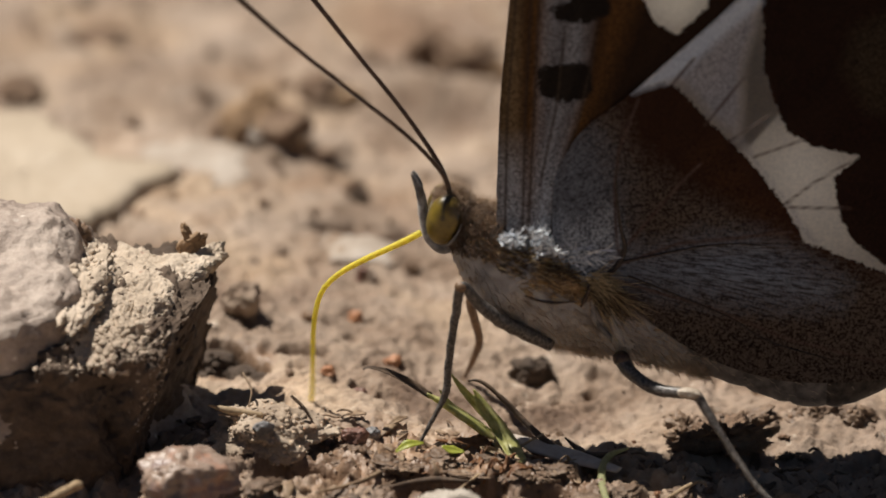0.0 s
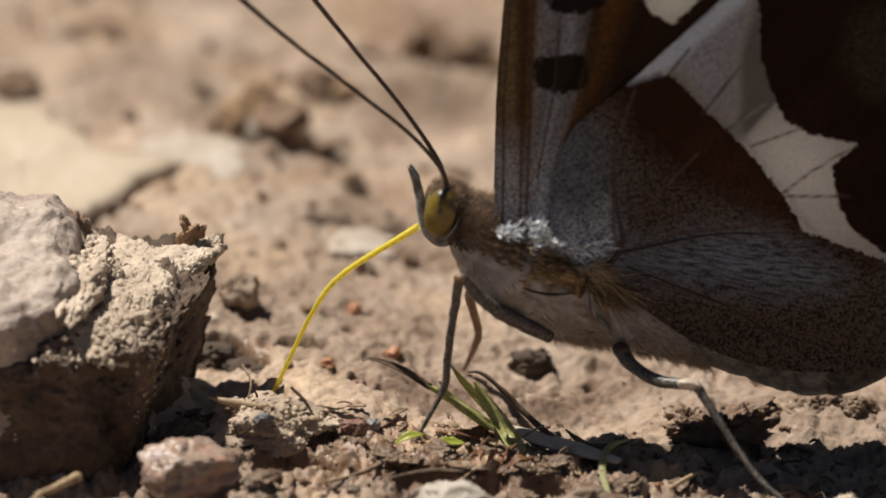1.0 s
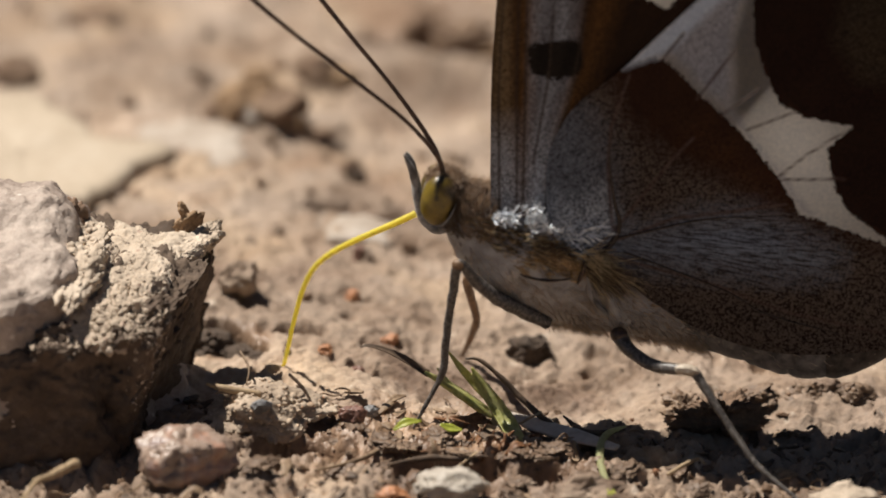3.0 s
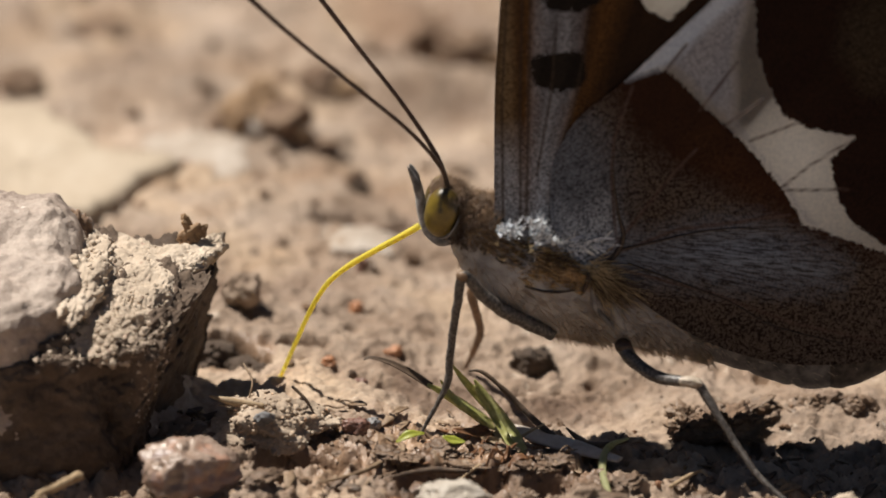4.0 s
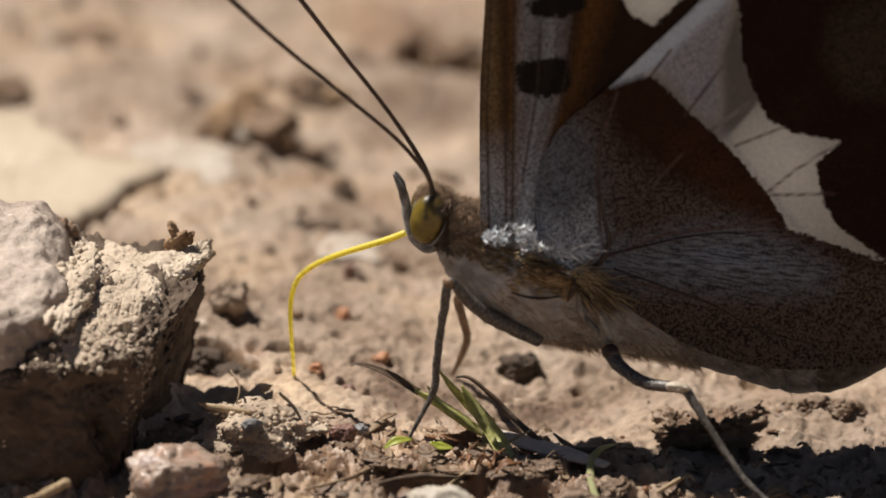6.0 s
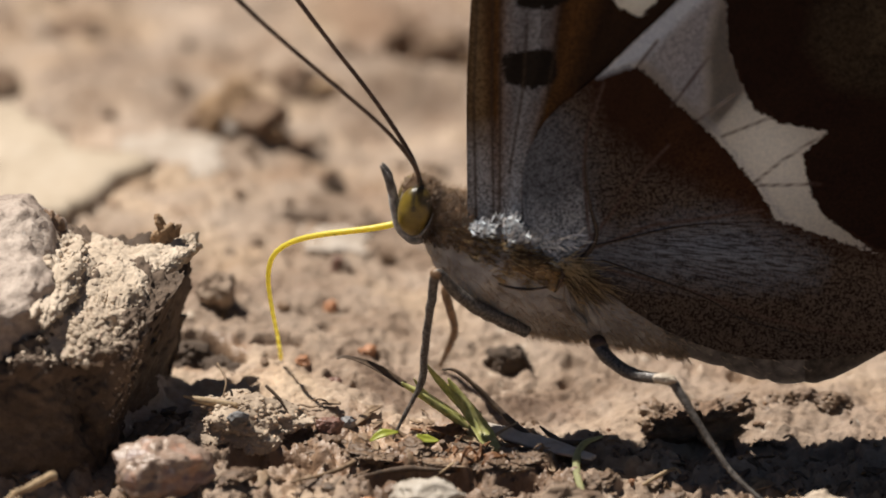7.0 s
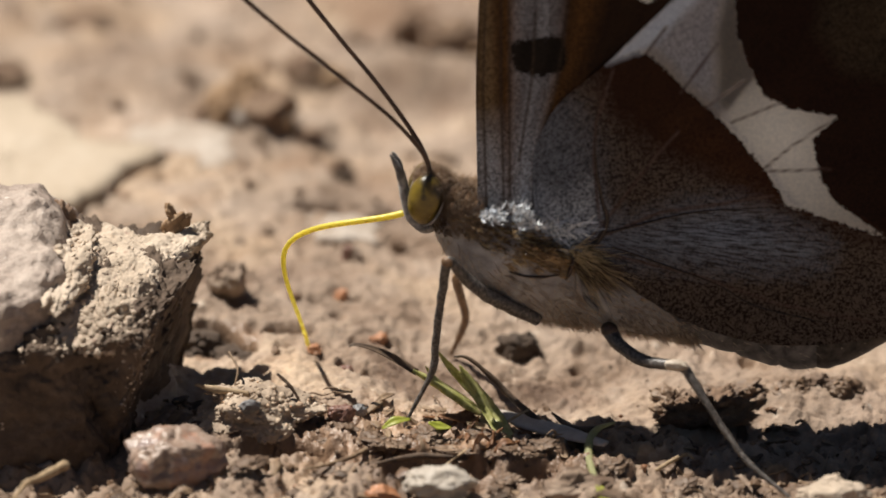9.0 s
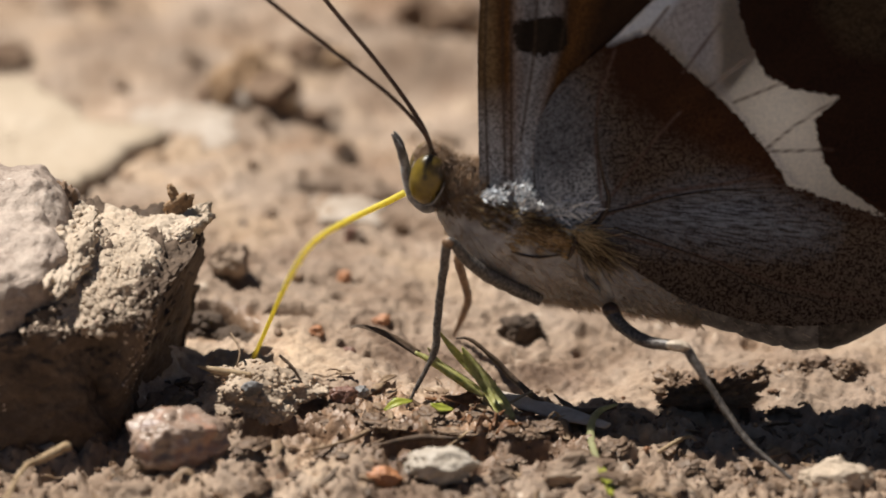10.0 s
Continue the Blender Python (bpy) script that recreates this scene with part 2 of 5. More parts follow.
HINDWING = scaly("hindwing", [
    ("grey", 3.0, 1.6, (0.013, 0.0072, 0.0054), (0.128, 0.099, 0.082), 0.95, 0),
    ("blue", 2.5, 2.5, (0.046, 0.049, 0.060), (0.235, 0.28, 0.365), 0.9, 0),
    ("veil", 2.5, 4.0, (0.028, 0.029, 0.036), (0.19, 0.215, 0.26), 0.8, 0),
    # Bluish sky sheen at the hindwing root, painted as a brighter colour.
    ("lobe_sheen", 2.0, 1.6, (0.05, 0.055, 0.07), (0.62, 0.70, 0.82), 0.9, 0),
    ("rust", 3.0, 1.5, (0.020, 0.008, 0.0035), (0.075, 0.030, 0.012), 0.7, 0),
    ("outer", 1.0, 0.10, (0.009, 0.0032, 0.0018), (0.023, 0.0080, 0.0045), 1.0, 0),
    ("ring", 1.6, 1.2, (0.009, 0.0045, 0.003), (0.07, 0.054, 0.033), 0.75, 0),
    ("band", 1.0, 0.08, (0.72, 0.71, 0.70), (0.88, 0.85, 0.81), 1.0, 0.86),
    # Grey shade of the forewing behind the band, put into the colour.
    ("fore_shade", 0.9, 0.7, (0.17, 0.18, 0.23), (0.46, 0.49, 0.58), 0.9, 0.30),
    # Bluish edge scales, with the sky's reflection put into their colour.
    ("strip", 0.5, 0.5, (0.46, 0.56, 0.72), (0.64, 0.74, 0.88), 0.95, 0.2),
    ("vein", 0.04, 0.12, (0.06, 0.036, 0.03), (0.13, 0.085, 0.075), 0.8, 0.2),
], ((0.020, 0.0065, 0.0034), (0.046, 0.018, 0.0085)), 0.25)
FOREWING = scaly("forewing", [
    ("cell", 0.8, 0.5, (0.07, 0.066, 0.070), (0.23, 0.23, 0.26), 0.95, 0),
    ("costa", 0.5, 0.5, (0.060, 0.038, 0.018), (0.16, 0.105, 0.055), 0.9, 0),
    # Forewing root brightened in colour for the sky's sheen on it.
    ("base", 1.0, 3.5, (0.09, 0.094, 0.108), (0.42, 0.46, 0.54), 0.85, 0),
    ("orange", 1.6, 1.3, (0.055, 0.024, 0.008), (0.155, 0.072, 0.019), 0.8, 0),
    ("spot", 1.6, 0.08, (0.006, 0.0045, 0.004), (0.014, 0.010, 0.008), 1.0, 0),
    ("vein", 0.12, 0.10, (0.02, 0.013, 0.01), (0.05, 0.034, 0.024), 0.75, 0),
    ("white", 0.9, 0.08, (0.78, 0.76, 0.72), (0.88, 0.86, 0.82), 1.0, 0.88),
], ((0.012, 0.0055, 0.003), (0.030, 0.014, 0.007)), 0.25)


# ---- geometry helpers ----
def thing(name, at, label, category, group="", kind=""):
    ob = new(name)
    ob.empty_display_size = 0.002
    ob.location = Vector(at) * MM
    ob["origin"] = list(at)
    return tagged(ob, label, category, group, kind)


def mesh_data(name, geo, material, origin, smooth=True, fields=None):
    verts, faces = geo
    o = np.array(origin)
    data = bpy.data.meshes.new(name)
    data.from_pydata(((np.array(verts, dtype=float) - o) * MM).tolist(), [], faces)
    data.materials.append(material)
    if smooth:
        data.polygons.foreach_set("use_smooth", [True] * len(data.polygons))
    for key, values in (fields or {}).items():
        data.attributes.new(key, "FLOAT", "POINT").data.foreach_set("value", np.array(values, dtype=np.float32))
    data.update()
    return data


def part(name, geo, material, parent, label="", origin=None, smooth=True, fields=None):
    """One mesh object under a thing or under a part; geo in millimetres of the place."""
    base = list(parent["origin"])
    origin = base if origin is None else list(origin)
    ob = new(name, mesh_data(name, geo, material, origin, smooth, fields))
    ob.parent = parent
    ob.location = (Vector(origin) - Vector(base)) * MM
    ob["origin"] = origin
    return tagged(ob, label)


def single(name, geo, material, at, label, category, group="", kind="", smooth=True):
    """A thing that is one mesh."""
    ob = new(name, mesh_data(name, geo, material, at, smooth))
    ob.location = Vector(at) * MM
    ob["origin"] = list(at)
    return tagged(ob, label, category, group, kind)


def join(*geos):
    verts, faces = [], []
    for v, f in geos:
        k = len(verts)
        verts += [tuple(p) for p in v]
        faces += [tuple(i + k for i in face) for face in f]
    return verts, faces


def spline(points, count):
    """Points on a smooth curve through the given ones."""
    pts = [Vector(p) for p in points]
    pts = [pts[0] * 2 - pts[1]] + pts + [pts[-1] * 2 - pts[-2]]
    out = []
    n = len(pts) - 3
    for k in range(count):
        u = k / (count - 1) * n
        i = min(int(u), n - 1)
        s = u - i
        a, b, c, d = pts[i:i + 4]
        out.append(0.5 * ((2 * b) + (c - a) * s + (2 * a - 5 * b + 4 * c - d) * s * s + (3 * b - a - 3 * c + d) * s ** 3))
    return out


def values(stops, count):
    x = np.linspace(0, len(stops) - 1, count)
    return np.interp(x, range(len(stops)), stops)


def tube(points, radii, sides=10, count=None, flat=1.0, lumps=0.0, seed=0, caps=True):
    """A tapered tube along a smooth curve, closed at both ends."""
    count = count or len(points) * 5
    pts = spline(points, count)
    rad = values(radii, count)
    verts, faces = [], []
    side = None
    for i, p in enumerate(pts):
        d = (pts[min(i + 1, count - 1)] - pts[max(i - 1, 0)]).normalized()
        if side is None:
            side = d.cross(Vector((0, 0, 1)) if abs(d.z) < 0.9 else Vector((1, 0, 0))).normalized()
        side = (side - d * side.dot(d)).normalized()
        other = d.cross(side)
        for k in range(sides):
            a = 2 * math.pi * k / sides
            r = rad[i]
            if lumps:
                r *= 1 + lumps * noise.noise(p * 1.7 + Vector((math.cos(a), math.sin(a), seed)) * 0.8)
            verts.append(p + side * (math.cos(a) * r) + other * (math.sin(a) * r * flat))
    for i in range(count - 1):
        for k in range(sides):
            k2 = (k + 1) % sides
            faces.append((i * sides + k, i * sides + k2, (i + 1) * sides + k2, (i + 1) * sides + k))
    if caps:
        faces.append(tuple(range(sides))[::-1])
        faces.append(tuple((count - 1) * sides + k for k in range(sides)))
    return verts, faces


BALLS = {}


def ball(level):
    if level not in BALLS:
        bm = bmesh.new()
        bmesh.ops.create_icosphere(bm, subdivisions=level, radius=1.0)
        BALLS[level] = ([v.co.copy() for v in bm.verts], [tuple(v.index for v in f.verts) for f in bm.faces])
        bm.free()
    return BALLS[level]


def blob(centre, radii, turn=(0, 0, 0), level=4, seed=0, rough=0.25, size=1.0, fine=0.05, edge=0.0, floor=None):
    """A stone or clod: a ball pushed in and out by noise; edge cuts facets; floor flattens its underside."""
    verts, faces = ball(level)
    spin = Euler([radians(a) for a in turn]).to_matrix()
    shift = Vector((seed * 7.3, seed * 3.1, -seed * 5.7))
    big = max(radii)
    cuts = []
    rng = random.Random(seed)
    for _ in range(int(edge * 20)):
        cuts.append((Vector((rng.uniform(-1, 1), rng.uniform(-1, 1), rng.uniform(-1, 1))).normalized(), rng.uniform(0.62, 0.9)))
    out = []
    for v in verts:
        p = v.copy()
        for direction, reach in cuts:
            over = p.dot(direction) - reach
            if over > 0:
                p -= direction * over * 0.9
        p = p * (1 + rough * noise.fractal(v * (1.2 / size) + shift, 0.9, 2.0, 4) + fine * noise.fractal(v * (7.0 / size) + shift, 0.8, 2.0, 4))
        p = spin @ Vector((p.x * radii[0], p.y * radii[1], p.z * radii[2])) + Vector(centre)
        if floor is not None and p.z < floor:
            p.z = floor + (p.z - floor) * 0.15
        out.append(p)
    return out, faces


def blade(points, widths, normal=(0, -1, 0), fold=0.25, count=None, thick=0.05):
    """A grass blade or leaf strip with a folded middle and real thickness."""
    count = count or len(points) * 5
    pts = spline(points, count)
    wid = values(widths, count)
    verts, faces = [], []
    up = Vector(normal).normalized()
    for i, p in enumerate(pts):
        d = (pts[min(i + 1, count - 1)] - pts[max(i - 1, 0)]).normalized()
        across = d.cross(up).normalized()
        face = across.cross(d).normalized()
        for s, h in ((-1, fold), (-0.5, fold * 0.35), (0, 0), (0.5, fold * 0.35), (1, fold)):
            verts.append(p + across * (s * wid[i] * 0.5) + face * (h * wid[i] * 0.5))
        for s, h in ((1, fold), (0.5, fold * 0.35), (0, 0), (-0.5, fold * 0.35), (-1, fold)):
            verts.append(p + across * (s * wid[i] * 0.5) + face * (h * wid[i] * 0.5 - thick))
    for i in range(count - 1):
        for k in range(10):
            k2 = (k + 1) % 10
            faces.append((i * 10 + k, i * 10 + k2, (i + 1) * 10 + k2, (i + 1) * 10 + k))
    faces.append(tuple(range(10))[::-1])
    faces.append(tuple((count - 1) * 10 + k for k in range(10)))
    return verts, faces


# ---- ground ----
DIPS = [  # plan centre, radii, depth of hollows and heights of swells
    ((-11.93, 6.59), (2.3, 3.5), -0.7),
    ((15.03, -0.19), (3.4, 2.2), -1.2),
    ((-11.44, 13.33), (1.6, 2.0), 0.8),
    ((6.63, 14.12), (14.0, 6.0), 0.25),
    ((18.66, -5.94), (6.0, 4.0), -0.8),
    ((19.47, -0.75), (6.5, 3.2), -1.0),
    ((-2.46, -5.35), (7.0, 1.6), 0.5),
    ((1.34, -8.13), (2.5, 1.0), -1.1),
    ((-20.08, -4.63), (6.0, 6.0), -1.2),
    ((-20.67, -10.51), (5.5, 3.2), -2.3),
    ((-10.17, 39.64), (4.0, 3.2), 0.7),
    ((-7.22, 37.39), (4.0, 2.5), -0.4),
    ((0.53, 51.21), (6.0, 4.0), 1.0),
    ((2.51, 47.78), (4.0, 3.0), -1.0),
    ((-5.82, 28.06), (3.0, 1.2), -0.7),
    ((-2.33, 26.84), (2.2, 1.0), -0.7),
    ((-21.96, 57.40), (8.0, 5.0), -0.8),
]


PITS = [  # plan centre, radii and depth of steep holes
    ((0.47, -6.58), (3.0, 0.85), 1.5),
    ((-6.41, -5.99), (1.6, 0.9), 1.5),
    ((5.29, -7.28), (1.3, 0.8), 1.2),
    ((-4.33, 5.04), (0.7, 0.8), 1.1),
    ((-7.46, 9.12), (1.5, 0.7), 0.9),
    ((-2.82, 4.70), (0.9, 0.6), 0.7),
    ((-8.32, -5.93), (1.9, 1.5), 2.0),
    ((1.65, -3.36), (1.6, 0.9), 1.4),
    ((11.65, -4.31), (1.4, 0.9), 1.2),
    ((-2.46, -6.94), (1.0, 0.7), 1.0),
    ((-6.14, 28.44), (1.6, 0.8), 0.8),
    ((-2.40, 28.10), (1.0, 0.8), 0.8),
    ((8.38, 9.62), (0.8, 0.7), 0.7),
    ((-12.3, 8.8), (1.9, 1.5), 2.7),
    ((-10.5, 7.6), (1.1, 1.0), 2.5),
]


def crumble(x, y):
    """How crumbly the soil is: rough in front and under the plants, smoother behind."""
    a = min(1.0, max(0.0, (1.5 + 0.10 * x - y) / 5.5))
    return 0.2 + 0.8 * a


def damp_shade(x, y):
    """How dark the soil is: a moist brown patch round the grass and the painted shade of a hole, with an uneven rim."""
    q = ((x - 0.3) / 9.5) ** 2 + ((y + 4.4) / 5.4) ** 2
    # Second patch puts the shade of the hole beside the clod into the colour.
    q = min(q, ((x + 11.5) / 2.6) ** 2 + ((y - 8.4) / 2.0) ** 2)
    q += 0.55 * noise.fractal(Vector((x / 2.6, y / 2.2, 8.8)), 0.8, 2.0, 4)
    return min(1.0, max(0.0, (1.15 - q) / 0.7))


def height(x, y):
    """The ground's height at a place of the plan."""
    p = Vector((x, y, 0.0))
    far = min(1.0, max(0.0, (max(abs(x), abs(y)) - 150) / 400))
    h = -1.6 - 0.055 * max(-40.0, min(40.0, x)) + 0.9 * noise.fractal(p / 16 + Vector((3.1, 7.7, 0)), 1.0, 2.0, 3)
    h += 0.42 * noise.fractal(p / 3.2 + Vector((1.7, 2.3, 5)), 0.9, 2.0, 4)
    if y > 12:
        flat = min(1.0, ((x + 22) / 9) ** 2 + ((y - 34) / 10) ** 2)
        h += flat * min(1.0, (y - 12) / 12) * 0.5 * noise.fractal(Vector((x / 8.5, y / 10.0, 3.3)), 0.9, 2.0, 3)
    if abs(x) < 45 and -45 < y < 120:
        c = crumble(x, y)
        wob = Vector((noise.noise(p / 0.9), noise.noise(p / 0.9 + Vector((5, 5, 5))), 0)) * 0.35
        gaps, seeds = noise.voronoi((p + wob) / 2.4)
        plate = noise.cell(seeds[0] * 9.7 + Vector((0.37, 0.71, 0.13)))
        tilt = (p / 2.4 - seeds[0]).y * noise.cell(seeds[0] * 5.1 + Vector((4.4, 0.2, 0.9)))
        h += c * (0.26 * plate * c + 0.30 * tilt - 0.28 * max(0.0, 1 - (gaps[1] - gaps[0]) / 0.16))
        gaps, seeds = noise.voronoi((p + wob * 0.6) / 0.85 + Vector((3, 8, 1)))
        plate = noise.cell(seeds[0] * 11.3)
        h += c * (0.15 * plate - 0.08 * max(0.0, 1 - (gaps[1] - gaps[0]) / 0.2))
        h += (0.17 + 0.12 * c) * noise.fractal(p / 0.75, 0.55, 2.0, 5)
        h += 0.16 * noise.fractal(p / 1.3 + Vector((8, 3, 2)), 0.6, 2.0, 3)
        h += 0.35 * c * noise.fractal(p / 1.7 + Vector((4, 4, 9)), 0.7, 2.0, 3)
    if 1 < y < 34 and abs(x) < 30:
        gaps, seeds = noise.voronoi((p + Vector((noise.noise(p / 0.7), noise.noise(p / 0.7 + Vector((9, 1, 4))), 0)) * 0.3) / 1.55 + Vector((6, 2, 4)))
        chance = noise.cell(seeds[0] * 7.9 + Vector((0.3, 0.8, 0.5)))
        q = gaps[0] / (0.22 + 0.2 * abs(chance))
        if chance > 0.05 and q < 1:
            h -= 1.0 * chance * (1 - q * q) * min(1.0, (y - 1) / 3)
        elif chance < -0.55 and q < 1:
            h += 0.3 * (1 - q * q) * min(1.0, (y - 1) / 3)
    for (cx, cy), (rx, ry), depth in DIPS:
        q = ((x - cx) / rx) ** 2 + ((y - cy) / ry) ** 2
        if q < 6:
            h += depth * math.exp(-q * 1.2)
    for (cx, cy), (rx, ry), depth in PITS:
        q = ((x - cx) / rx) ** 2 + ((y - cy) / ry) ** 2
        if q < 2.2:
            q += 0.5 * noise.noise(p / 0.8 + Vector((2, 2, 2)))
            t = min(1.0, max(0.0, (1.3 - q) / (0.45 if depth > 2.4 else 1.0)))
            h -= depth * t * t * (3 - 2 * t) * (1 + 0.35 * noise.fractal(p / 0.9, 0.7, 2.0, 3))
    if far > 0:
        h += far * 60 * noise.fractal(p / 900, 1.0, 2.0, 2) * min(1.0, max(abs(x), abs(y)) / 3000)
    return h


def spread(low, high, step, reach):
    inner = list(np.arange(low, high + step * 0.5, step))
    left, right, gap = [], [], step
    at_low, at_high = low, high
    while at_high < reach or at_low > -reach:
        gap *= 1.22
        at_low -= gap
        at_high += gap
        left.insert(0, at_low)
        right.append(at_high)
    return left + inner + right


def make_ground():
    xs = spread(-26.0, 26.0, 0.125, 30000.0)
    ys = spread(-18.0, 30.0, 0.14, 30000.0)
    inner = [v for v in ys if v <= 30.0] + list(np.arange(30.4, 90, 0.4)) + [v + 60 for v in ys if v > 30.3]
    ys = inner
    verts = [(x, y, height(x, y)) for y in ys for x in xs]
    w = len(xs)
    faces = [(j * w + i, j * w + i + 1, (j + 1) * w + i + 1, (j + 1) * w + i) for j in range(len(ys) - 1) for i in range(w - 1)]
    ob = single("ground", (verts, faces), SOIL, (0, 0, 0), "dry light brown crumbly clay soil", "soil", kind="structure")
    patch_dark = np.array([damp_shade(x, y) if abs(x) < 20 and abs(y) < 20 else 0.0 for x, y, _ in verts], dtype=np.float32)
    ob.data.attributes.new("damp_shade", "FLOAT", "POINT").data.foreach_set("value", patch_dark)
    return ob


make_ground()


def on_ground(x, y, lift=0.0):
    return (x, y, height(x, y) + lift)


# ---- stones and clods ----
def carved(centre, radii, planes, level, seed, rough, size, fine, keep=0.06, r=0.6):
    """A rock: a ball cut by planes (point, normal), with worn edges and a rough skin."""
    verts, faces = ball(level)
    shift = Vector((seed * 7.3, seed * 3.1, -seed * 5.7))
    out = []
    for v in verts:
        p = Vector((v.x * radii[0], v.y * radii[1], v.z * radii[2])) + Vector(centre)
        for point, normal in planes:
            n = Vector(normal).normalized()
            over = (p - Vector(point)).dot(n)
            if over > -r:
                p -= n * ((over + r) * (1 - keep) - r + r / (1 + (over + r) / r))
        d = (p - Vector(centre)).normalized()
        p = p + d * (rough * noise.fractal(p / size + shift, 0.9, 2.0, 5) + fine * noise.fractal(p / (size * 0.14) + shift, 0.7, 2.0, 4))
        out.append(p)
    return out, faces


def grains(spots, low, high, seed, level=1):
    """Small angular grains at the given places, one mesh."""
    rng = random.Random(seed)
    verts, faces = [], []
    base, shape = ball(level)
    for x, y, z in spots:
        r = low * (high / low) ** (rng.random() ** 2.2)
        spin = Euler((rng.uniform(0, 6), rng.uniform(0, 6), rng.uniform(0, 6))).to_matrix()
        stretch = (rng.uniform(0.75, 1.35), rng.uniform(0.7, 1.2), rng.uniform(0.5, 0.95))
        k = len(verts)
        for v in base:
            q = v * (1 + rng.uniform(-0.28, 0.22))
            q = spin @ Vector((q.x * stretch[0], q.y * stretch[1], q.z * stretch[2]))
            verts.append((x + q.x * r, y + q.y * r, z + q.z * r * 0.85 + r * 0.15))
        faces += [tuple(i + k for i in f) for f in shape]
    return verts, faces


def aggregate(centre, radii, turn, seed, count, low, high, rough=0.28, level=5):
    """A clump: a rough core with grains of many sizes caked on it."""
    core, faces = blob(centre, radii, turn, level, seed, rough, 0.8, 0.05, 0.3)
    pick = random.Random(seed)
    spots = [core[pick.randrange(len(core))] for _ in range(count)]
    return join((core, faces), grains([(p.x, p.y, p.z - low) for p in spots], low, high, seed + 1, 2))


rock = thing("boulder", (-24.0, 0.0, -1.0), "large grey-brown rock, sunlit above, shaded in front", "rock")
part("stone", carved((-24.5, 0.5, -1.0), (12.0, 9.5, 12.6), [
    ((-21.0, -6.0, 7.2), (-0.05, -0.36, 0.93)),
    ((-21.3, -6.5, 7.0), (0.25, -0.965, 0.02)),
    ((-20.0, 0.0, 9.6), (0.75, -0.056, 0.5)),
    ((-20.9, -5.9, 6.5), (0.72, -0.65, 0.15)),
    ((-22.0, 3.0, 10.8), (0.0, 0.2, 0.98)),
], 7, 3, 0.7, 4.5, 0.13, 0.05, 1.1), ROCK, rock)
# Dark layer added over the rock's front, its shade put into the colour.
DARK_FRONT = carved((-25.0, 0.5, -0.5), (13.0, 12.5, 9.5), [
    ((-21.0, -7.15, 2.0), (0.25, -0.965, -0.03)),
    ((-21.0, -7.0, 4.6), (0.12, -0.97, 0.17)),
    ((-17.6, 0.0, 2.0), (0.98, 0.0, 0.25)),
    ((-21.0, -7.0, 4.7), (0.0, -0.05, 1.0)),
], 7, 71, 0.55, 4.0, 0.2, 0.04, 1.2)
part("damp_side", DARK_FRONT, SHADE_FACE, rock, "dark soil layer coloured for the rock's shaded side")

clod = thing("clay_clod", (-16.0, 2.0, -1.0), "pale crusted clay clod with a ragged rim against the rock", "clod")


def crust_plate():
    """A thick ragged plate rising to the back, its rim broken into teeth."""
    verts, faces = ball(7)
    spin = Euler((radians(7.0), 0, 0)).to_matrix()
    out = []
    for v in verts:
        rim = math.hypot(v.x, v.y)
        a = Vector((v.x, v.y, 0)).normalized() if rim > 1e-6 else Vector((0, 0, 0))
        reach = 1 + 0.22 * rim * noise.fractal(a * 2.6 + Vector((4.1, 0.6, 2.2)), 0.6, 2.0, 5)
        square = 1 + 0.17 * rim * math.cos(4 * math.atan2(v.y, v.x) - math.pi)
        along = v.y * 4.5 * reach * square
        p = Vector((v.x * (2.75 + 0.30 * along) * (1.2 if v.x < 0 else 1.0) * reach * square + 0.16 * along, along, v.z * 1.15))
        p.z += 0.34 * noise.fractal(p / 1.9 + Vector((1, 9, 2)), 0.9, 2.0, 5) + 0.13 * noise.fractal(p / 0.45, 0.7, 2.0, 4)
        p += Vector((noise.noise(p / 0.6), noise.noise(p / 0.6 + Vector((7, 7, 7))), 0)) * 0.14
        p.z += (0.8 * max(0.0, v.x) ** 2 + 0.5 * min(0.0, v.x) ** 2) * (0.6 + 0.4 * v.y) - 0.25
        out.append(spin @ p + Vector((-15.8, 1.2, 6.2)))
    pick = random.Random(77)
    spots = [out[pick.randrange(len(out))] for _ in range(1100)]
    return join((out, faces), grains([(p.x, p.y, p.z - 0.05) for p in spots], 0.035, 0.2, 78, 1))


part("crust", crust_plate(), CLAY, clod, "pale sunlit clay crust")
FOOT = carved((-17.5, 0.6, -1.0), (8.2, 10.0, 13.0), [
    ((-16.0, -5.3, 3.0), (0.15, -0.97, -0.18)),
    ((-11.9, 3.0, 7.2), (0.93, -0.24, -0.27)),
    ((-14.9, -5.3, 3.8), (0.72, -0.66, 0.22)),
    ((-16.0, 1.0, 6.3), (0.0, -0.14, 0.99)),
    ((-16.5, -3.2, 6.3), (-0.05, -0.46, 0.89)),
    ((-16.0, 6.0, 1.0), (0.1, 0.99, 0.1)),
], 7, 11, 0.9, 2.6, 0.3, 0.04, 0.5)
# Same clay as the crust above, with shade put into a darker colour.
part("foot", FOOT, SHADE_FACE, clod, "brown clay under the crust, coloured dark for its shade")
part("lump", aggregate((-17.3, -4.2, 5.25), (2.1, 1.7, 0.7), (27, 0, 4), 20, 1300, 0.04, 0.26, 0.3, 6), CLAY, clod, "crumbling pale edge of the crust")
part("lump", aggregate((-15.9, -3.6, 5.55), (1.3, 1.5, 0.75), (22, 10, 24), 22, 500, 0.04, 0.24, 0.3, 6), CLAY, clod, "crumbling pale edge of the crust")
